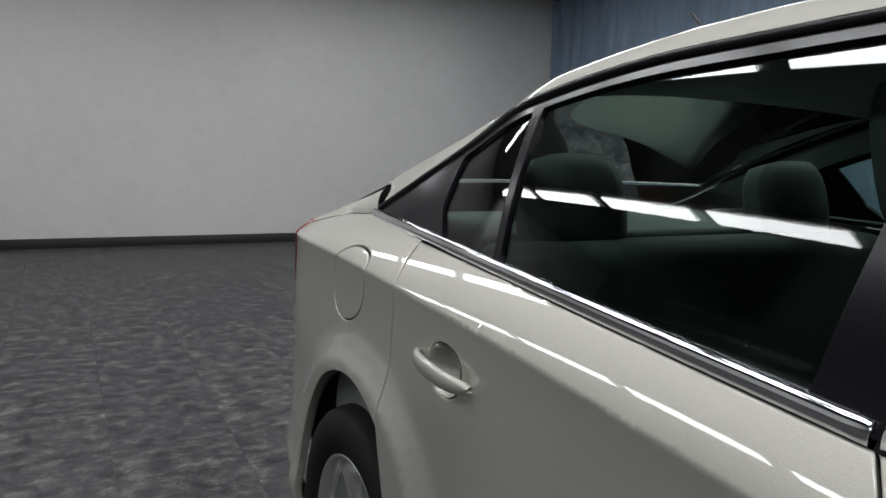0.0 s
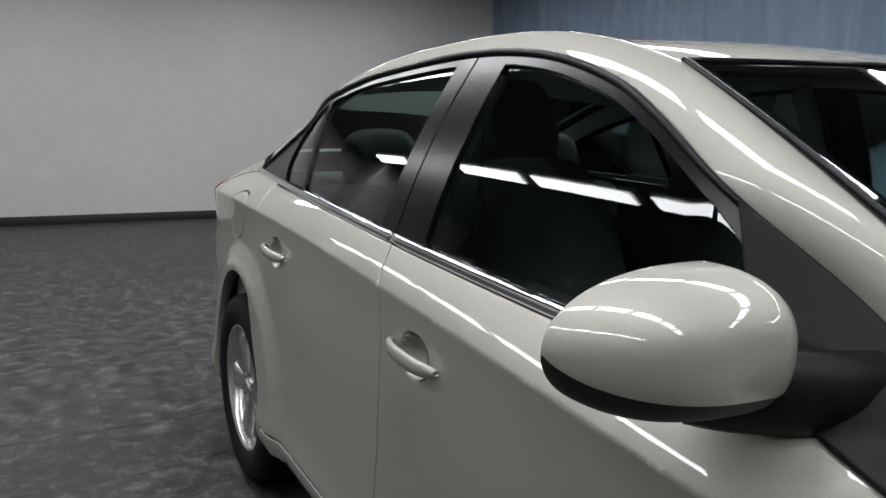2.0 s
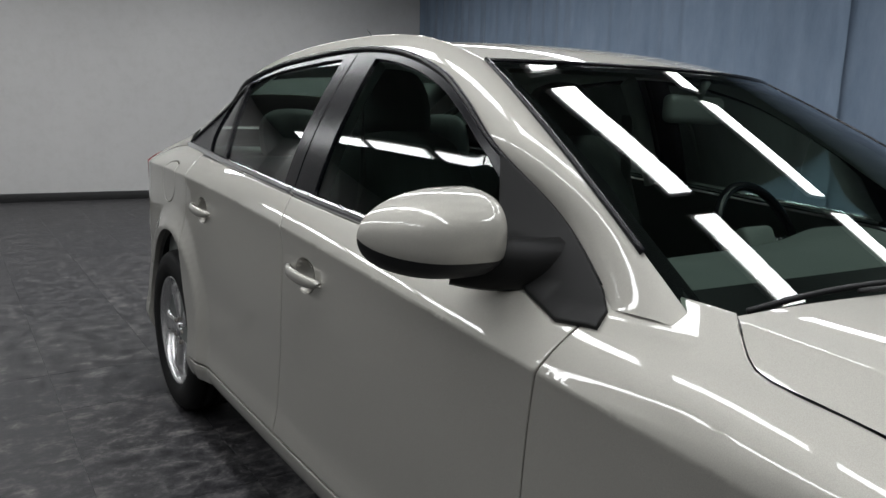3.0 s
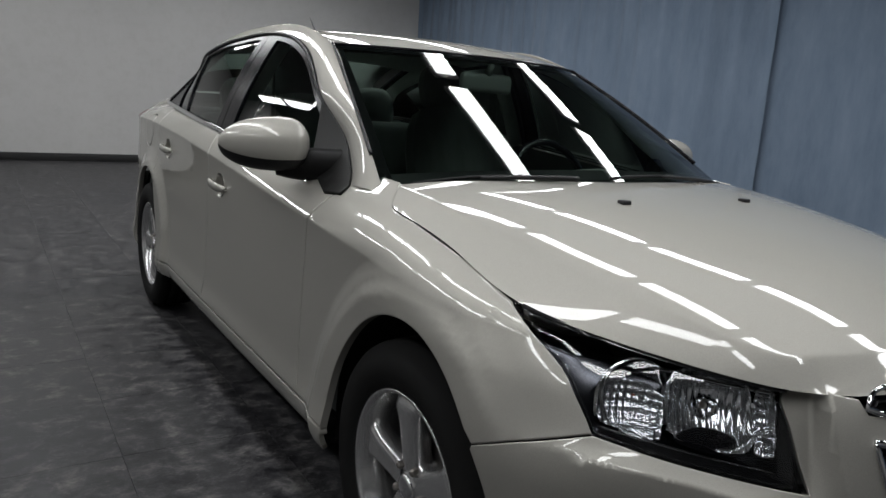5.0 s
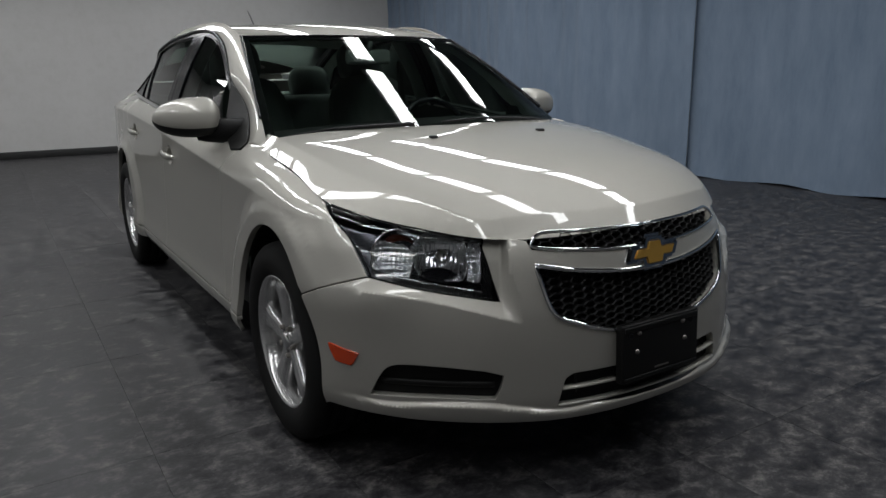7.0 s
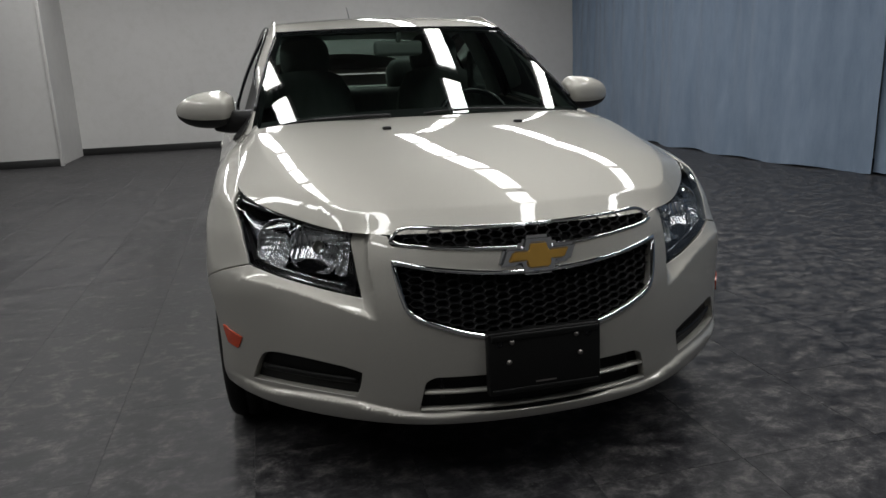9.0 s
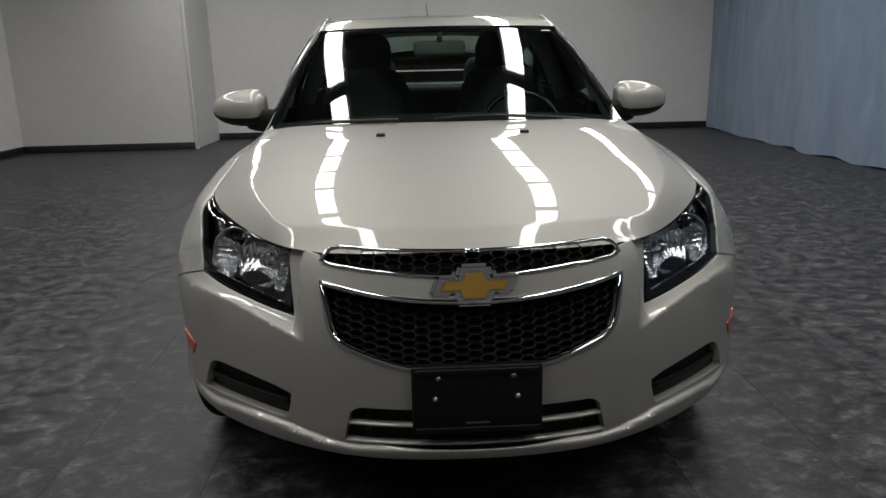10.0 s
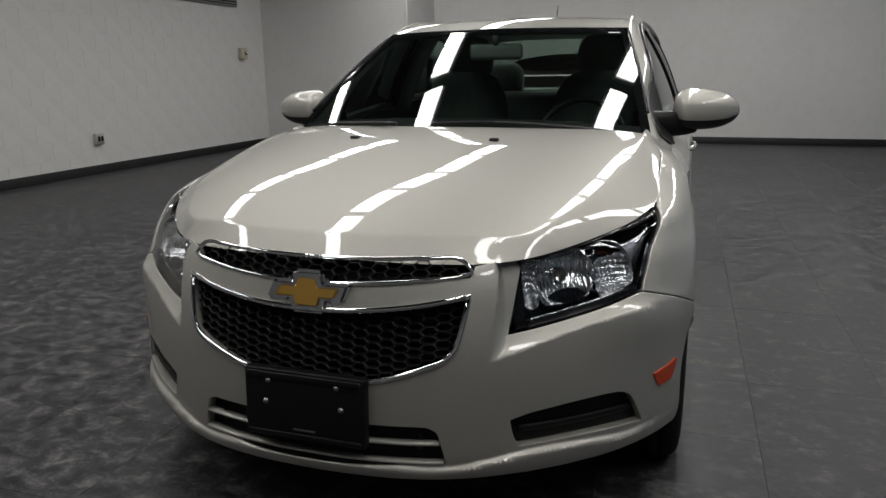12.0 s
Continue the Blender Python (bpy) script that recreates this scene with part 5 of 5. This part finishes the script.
for q in ((-0.17, 0.0), (0.17, 0.0), (0.0, -0.17)):
    child("spoke", tube("spoke", [(q[0] * 0.3, q[1] * 0.3, 0.0), (q[0], q[1], 0.0)], 0.016, SATINBLACK, 8, 1.4), wheel_hub)
mir = child("rear_view_mirror", None, cabin, "dark rear-view mirror")
mir.matrix_basis = pose(0.0, -0.44, 1.225, 0, 0, 4)
child("shell", box_mesh("shell", (-0.115, -0.022, -0.033), (0.115, 0.016, 0.035), CABIN, 0.018, 4), mir)
child("stalk", tube("stalk", [(0, -0.01, 0.03), (0, -0.03, 0.07)], 0.012, CABIN, 8), mir)
loft("headliner", sunk(cross_patch(rfE, rfC, 2.0, 2.3), 0, 0.97, 0.02, 0.98, 0.03), 20, 20, HEADLINER, cabin)
for side in (-1, 1):
    def inner_f(u, v, off=0.05):
        y = -0.85 + 2.35 * u
        z = 0.30 + (top_z(y) - 0.30 - 0.005) * v
        p = shell(sy(y, z), z)
        return np.stack([side * (p[..., 0] - off), p[..., 1], p[..., 2]], -1)
    U, W = np.meshgrid(np.linspace(0, 1, 40), np.linspace(0, 1, 8))
    P = inner_f(U.ravel(), W.ravel())
    child("door_trim", mesh_of("door_trim", P, [(j * 40 + i, j * 40 + i + 1, (j + 1) * 40 + i + 1, (j + 1) * 40 + i) for j in range(7) for i in range(39)], CABIN, True), cabin)
    # inner side of the pillars
    U, W = np.meshgrid(np.linspace(0, 1, 6), np.linspace(0, 1, 80))
    P = rail_f(U.ravel(), W.ravel())
    P = np.stack([side * (P[:, 0] - 0.022), P[:, 1], P[:, 2] - 0.018], -1)
    child("pillar_trim", mesh_of("pillar_trim", P, [(j * 6 + i, j * 6 + i + 1, (j + 1) * 6 + i + 1, (j + 1) * 6 + i) for j in range(79) for i in range(5)], HEADLINER, True), cabin)
    bp = []
    for z in np.linspace(0.97, 1.34, 8):
        p = shell(sy(0.235, z), z)
        bp.append((side * (p[0] - 0.066), p[1], p[2]))
    child("pillar_trim", tube("pillar_trim", bp, 0.04, HEADLINER, 8, 0.5), cabin)
    # belt straps
    child("seat_belt", tube("seat_belt", [(side * 0.545, 0.25, 1.22), (side * 0.55, 0.24, 1.0), (side * 0.62, 0.2, 0.6)], 0.022, CABIN, 6, 0.1), cabin)

# ---- wheels ----
def tyre_mesh():
    w, R = 0.1025, WHEEL_R
    prof = [(0.205, -w * 0.72), (0.212, -w * 0.88), (0.235, -w * 1.0), (0.262, -w * 1.04), (0.288, -w * 1.0), (0.305, -w * 0.93), (0.315, -w * 0.82), (0.3195, -w * 0.68),
            (0.3215, -w * 0.5), (0.314, -w * 0.49), (0.314, -w * 0.43), (0.322, -w * 0.42), (0.322, -w * 0.06), (0.3145, -w * 0.05), (0.3145, w * 0.05), (0.322, w * 0.06), (0.322, w * 0.42), (0.314, w * 0.43),
            (0.314, w * 0.49), (0.3215, w * 0.5), (0.3195, w * 0.68), (0.315, w * 0.82), (0.305, w * 0.93), (0.288, w * 1.0), (0.262, w * 1.04), (0.235, w * 1.0), (0.212, w * 0.88), (0.205, w * 0.72)]
    return lathe("tyre", prof, RUBBER, 96)


def rim_mesh():
    """Barrel and outer lip."""
    prof = [(0.214, -0.085), (0.206, -0.080), (0.196, -0.070), (0.188, 0.02), (0.190, 0.055), (0.197, 0.068), (0.204, 0.078), (0.2155, 0.086), (0.2165, 0.0905), (0.2145, 0.094), (0.209, 0.0925), (0.203, 0.084), (0.198, 0.072), (0.194, 0.06), (0.191, 0.04)]
    return lathe("rim", prof, ALLOY, 96)


def spoke_mesh():
    """One broad spoke with rounded shoulders and a shallow dish, along +z."""
    vs, fs = [], []
    n, m = 16, 9
    for i in range(n):
        t = i / (n - 1)
        r = 0.035 + t * 0.163
        half = 0.027 + 0.011 * t + 0.018 * max(0, t - 0.70) / 0.30 + 0.004 * max(0, 0.25 - t) / 0.25
        face = 0.074 - 0.002 * math.sin(t * math.pi) + 0.012 * t - 0.014 * max(0, t - 0.85) / 0.15
        for j in range(m):
            a = -1 + 2 * j / (m - 1)
            edge = abs(a) ** 5
            vs.append((face - edge * 0.012 - 0.0025 * (1 - a * a), a * half, r))
        for a in (1, -1):
            vs.append((face - 0.045, a * (half + 0.006), r))
    k = m + 2
    for i in range(n - 1):
        for j in range(k):
            j2 = (j + 1) % k
            fs.append((i * k + j, i * k + j2, (i + 1) * k + j2, (i + 1) * k + j))
    me = mesh_of("spoke", vs, fs, ALLOY, True)
    return me


TYRE, RIM, SPOKE = tyre_mesh(), rim_mesh(), spoke_mesh()
HUB = lathe("hub", [(0.0, 0.076), (0.028, 0.076), (0.031, 0.071), (0.050, 0.066), (0.062, 0.060), (0.066, 0.048), (0.066, 0.0)], ALLOY, 40)
CAP = lathe("hub_cap", [(0.0, 0.083), (0.018, 0.0825), (0.026, 0.0805), (0.029, 0.077), (0.029, 0.06)], CHROME, 32)
NUT = lathe("wheel_nut", [(0.0, 0.020), (0.006, 0.020), (0.0085, 0.017), (0.0095, 0.0)], STEEL, 6, False)
DISC = lathe("brake_disc", [(0.05, 0.02), (0.135, 0.02), (0.137, 0.01), (0.05, 0.01)], DARKSTEEL, 48)
# dark disc added to give the spoke gaps their shade
BACKING = lathe("wheel_back", [(0.0, -0.06), (0.19, -0.06)], DARK, 32)


def wheel(x, y, side, turn):
    w = child("wheel", None, car, "silver five-spoke alloy wheel with a black tyre")
    w.matrix_basis = Matrix.Translation((x, y, WHEEL_Z)) @ Matrix.Rotation(0 if side > 0 else math.pi, 4, "Z")
    child("tyre", TYRE, w, "black rubber tyre")
    rim = child("rim", RIM, w)
    for k in range(5):
        child("spoke", SPOKE, w, m=Matrix.Rotation(radians(72 * k + turn), 4, "X"))
        a = radians(72 * k + turn + 36)
        child("wheel_nut", NUT, w, m=Matrix.Translation((0.060, 0.050 * math.sin(-a), 0.050 * math.cos(a))))
    child("hub", HUB, w)
    child("hub_cap", CAP, w, "chrome hub cap")
    child("brake_disc", DISC, w, "worn steel brake disc")
    child("wheel_back", BACKING, w)
    return w


for side in (-1, 1):
    wheel(side * 0.728, AX_F, side, 8)
    wheel(side * 0.735, AX_R, side, 20)
    # arch liners
    for ya in (AX_F, AX_R):
        prof_y = [ya + 0.40 * math.cos(radians(a)) for a in np.linspace(-10, 190, 30)]
        prof_z = [WHEEL_Z + 0.40 * math.sin(radians(a)) for a in np.linspace(-10, 190, 30)]
        vs, fs = [], []
        for yy, zz in zip(prof_y, prof_z):
            rim_x = min(0.79, float(shell(sy(yy, zz), zz)[0]) - 0.035)
            vs += [(side * rim_x, yy, zz), (side * 0.45, yy, zz)]
        for i in range(29):
            fs.append((2 * i, 2 * i + 1, 2 * i + 3, 2 * i + 2))
        n0 = len(vs)
        vs += [(side * 0.45, ya, WHEEL_Z)]
        for i in range(29):
            fs.append((2 * i + 1, 2 * i + 3, n0))
        child("arch_liner", mesh_of("arch_liner", vs, fs, DARK), car, "black wheel-arch liner")
child("underbody", box_mesh("underbody", (-0.66, -1.72, 0.19), (0.66, 2.1, 0.29), DARK, 0.02), car)

# ---- curtain ----
CURT = P3([(4.98, 8.60, 0), (4.86, 7.6, 0), (4.76, 6.2, 0), (4.68, 4.6, 0), (4.72, 3.0, 0), (4.92, 1.75, 0)])
CURT2 = P3([(4.99, 1.79, 0), (5.10, 1.1, 0), (5.12, 0.3, 0), (5.15, -0.6, 0), (5.15, -2.5, 0), (5.2, -5.0, 0), (5.3, -8.3, 0)])


def curtain(path, length, seed, name_label, folds):
    rnd = random.Random(seed)
    n, m = int(length / 0.022), 26
    ph = [rnd.uniform(0, 6.28) for _ in range(8)]
    vs, fs = [], []
    for i in range(n + 1):
        t = i / n
        d = t * length
        p = path(np.float64(t))
        q = path(np.float64(min(1, t + 0.002))) - path(np.float64(max(0, t - 0.002)))
        nx, ny = q[1], -q[0]
        ln = math.hypot(nx, ny)
        nx, ny = nx / ln, ny / ln
        for j in range(m + 1):
            z = 0.015 + (CEILING - 0.03) * j / m
            h = j / m
            w = folds * (0.5 + 0.7 * h)
            slow = math.sin(d * 3.1 + ph[0] + 0.35 * math.sin(z * 1.3 + ph[1])) + 0.6 * math.sin(d * 7.3 + ph[2] + 0.5 * math.sin(z * 0.9))
            fine = math.sin(d * 19 + ph[3] + 1.2 * math.sin(d * 2.3 + ph[4])) * (0.35 + 0.65 * h) + 0.5 * math.sin(d * 41 + ph[5]) * h * h
            crumple = 0.012 * noise.noise((d * 2.2, z * 2.6, seed)) * (1.3 - h) + 0.006 * noise.noise((d * 7, z * 6, seed + 9.0)) * (1.2 - h)
            o = w * (0.035 * slow + 0.020 * fine) + crumple + 0.03 * (1 - h) ** 6 * math.sin(d * 5 + ph[6])
            vs.append((p[0] + nx * o, p[1] + ny * o, z + (0.012 * math.sin(d * 6 + ph[7]) if j == 0 else 0) - (0.0 if j else 0.004)))
    for i in range(n):
        for j in range(m):
            a = i * (m + 1) + j
            fs.append((a, a + 1, a + m + 2, a + m + 1))
    ob = child("curtain", mesh_of("curtain", vs, fs, CURTAIN, True))
    return tagged(ob, name_label, "curtain", "curtains along the wall")


curtain(CURT, 7.5, 3, "dusty blue floor-length curtain hanging in close folds", 1.0)
curtain(CURT2, 10.2, 8, "dusty blue floor-length curtain with soft shallow creases", 0.55)

# ---- fittings on the block wall ----
ph_ = tagged(new("wall_box"), "beige electrical box on a conduit on the white block wall", "electrical box")
ph_.location = (LEFT_X, 6.56, 1.47)
child("box", box_mesh("box", (0.004, -0.075, -0.085), (0.075, 0.075, 0.085), plain("beige_enamel", (0.45, 0.40, 0.32), 0.5), 0.008), ph_)
child("knob", lathe("knob", [(0, 0.05), (0.025, 0.045), (0.032, 0.0)], CHROME, 20), ph_, "metal knob", pose(0.075, 0.0, 0.0))
child("conduit", tube("conduit", [(0.02, 0.0, 0.085), (0.02, 0.0, CEILING - 1.47)], 0.011, WHITEMETAL, 10), ph_, "white conduit")
for yy, zz in ((3.40, 0.42),):
    ol = tagged(new("power_outlet"), "steel outlet box low on the block wall", "outlet")
    ol.location = (LEFT_X, yy, zz)
    child("box", box_mesh("box", (0.003, -0.062, -0.065), (0.055, 0.062, 0.065), plain("outlet_steel", (0.45, 0.44, 0.42), 0.4, metal=0.6), 0.008), ol)
    for dy in (-0.026, 0.026):
        child("socket", box_mesh("socket", (0.054, dy - 0.017, -0.030), (0.060, dy + 0.017, 0.030), SATINBLACK, 0.003), ol, "dark socket")
vent = tagged(new("wall_vent"), "dark grey slatted vent high on the block wall", "vent")
vent.location = (LEFT_X, 5.80, 2.33)
child("frame", box_mesh("frame", (0.003, -0.68, -0.17), (0.06, 0.68, 0.17), plain("grey_enamel", (0.22, 0.22, 0.22), 0.5), 0.01), vent)
for k in range(9):
    child("slat", box_mesh("slat", (0.05, -0.64, -0.15 + k * 0.036), (0.075, 0.64, -0.135 + k * 0.036), SATINBLACK, 0.003), vent)

# ---- blocks of the left wall ----
def block_mesh(l, h):
    bm = bmesh.new()
    bmesh.ops.create_cube(bm, size=1)
    for v in bm.verts:
        v.co = (v.co.x * 0.012, v.co.y * (l - 0.004), v.co.z * (h - 0.004))
    es = [e for e in bm.edges if all(v.co.x > 0 for v in e.verts)]
    bmesh.ops.bevel(bm, geom=es, offset=0.0015, segments=1, affect="EDGES")
    return bm_mesh("block", bm, WALLPAINT)


BLOCK = block_mesh(BLOCK_L, BLOCK_H)
count, vs, fs = 0, [], []
co = np.array([tuple(v.co) for v in BLOCK.vertices])
fl = [tuple(p.vertices) for p in BLOCK.polygons]
for r in range(13):
    for c in range(40):
        y = STEP_Y - (c + (0.5 if r % 2 else 0.0)) * BLOCK_L - 0.012
        z = 0.02 + (r + 0.5) * BLOCK_H
        if z + BLOCK_H / 2 > 2.52:
            continue
        if y > 1.6 and z < 2.6 and count < 300:
            child("block", BLOCK, wl, m=pose(LEFT_X - 0.006, y, z))
            count += 1
        else:
            n0 = len(vs)
            vs += [tuple(q) for q in co + np.array([LEFT_X - 0.006, y, z])]
            fs += [tuple(n0 + i for i in f) for f in fl]
tagged(child("far_blocks", mesh_of("far_blocks", vs, fs, WALLPAINT), wl), kind="stuff")

# ---- floor tiles ----
TP = 0.459
TX0, TY0 = 1.075, -1.757


def tile_mesh():
    bm = bmesh.new()
    bmesh.ops.create_cube(bm, size=1)
    for v in bm.verts:
        v.co = (v.co.x * (TP - 0.0007), v.co.y * (TP - 0.0007), v.co.z * 0.006 - 0.003)
    es = [e for e in bm.edges if all(v.co.z > -0.001 for v in e.verts)]
    bmesh.ops.bevel(bm, geom=es, offset=0.0003, segments=1, affect="EDGES")
    return bm_mesh("tile", bm, TILE)


TILEM = tile_mesh()
near, far = [], []
for i in range(-17, 12):
    for j in range(-16, 26):
        x, y = TX0 + (i + 0.5) * TP, TY0 + (j + 0.5) * TP
        if x < LEFT_X - TP or x > RIGHT_X + TP or y < FRONT_Y - TP or y > REAR_Y + TP:
            continue
        (near if (-3.4 < x < 2.9 and -3.2 < y < 6.5) else far).append((x, y))
near.sort(key=lambda p: (p[0] + 0.4) ** 2 + (p[1] - 0.6) ** 2 * 0.5)
far += near[300:]
for k, (x, y) in enumerate(near[:300]):
    child("tile", TILEM, sub, m=Matrix.Translation((x, y, ((k * 7) % 5) * 0.00006)) @ Matrix.Rotation(math.pi * ((k * 13) % 2), 4, "Z"))
vs, fs = [], []
co = np.array([tuple(v.co) for v in TILEM.vertices])
fl = [tuple(p.vertices) for p in TILEM.polygons]
for x, y in far:
    n0 = len(vs)
    vs += [tuple(c) for c in co + np.array([x, y, 0])]
    fs += [tuple(n0 + i for i in f) for f in fl]
tagged(child("far_tiles", mesh_of("far_tiles", vs, fs, TILE), sub), kind="stuff")

# ---- dark sign high on the wall: three plain rounded shapes ----
sign = tagged(new("wall_sign"), "large black shapes with metal edges on the dark wall", "sign")
sign.location = (LEFT_X + 0.02, 4.7, 2.90)
for k, (yy, hh, ww) in enumerate(((-0.78, 0.25, 0.36), (0.0, 0.25, 0.38), (0.78, 0.25, 0.36))):
    loop = [(0.06, yy + p[0], p[1]) for p in oval(0, 0, ww, hh, 40, 5.0)]
    child("edge", tube("edge", loop + loop[:1], 0.018, CHROME, 8, cap=False), sign, "thin metal edge")
    child("shape", box_mesh("shape", (0.0, yy - ww, -hh), (0.05, yy + ww, hh), GLOSSBLACK, 0.03, 3), sign)
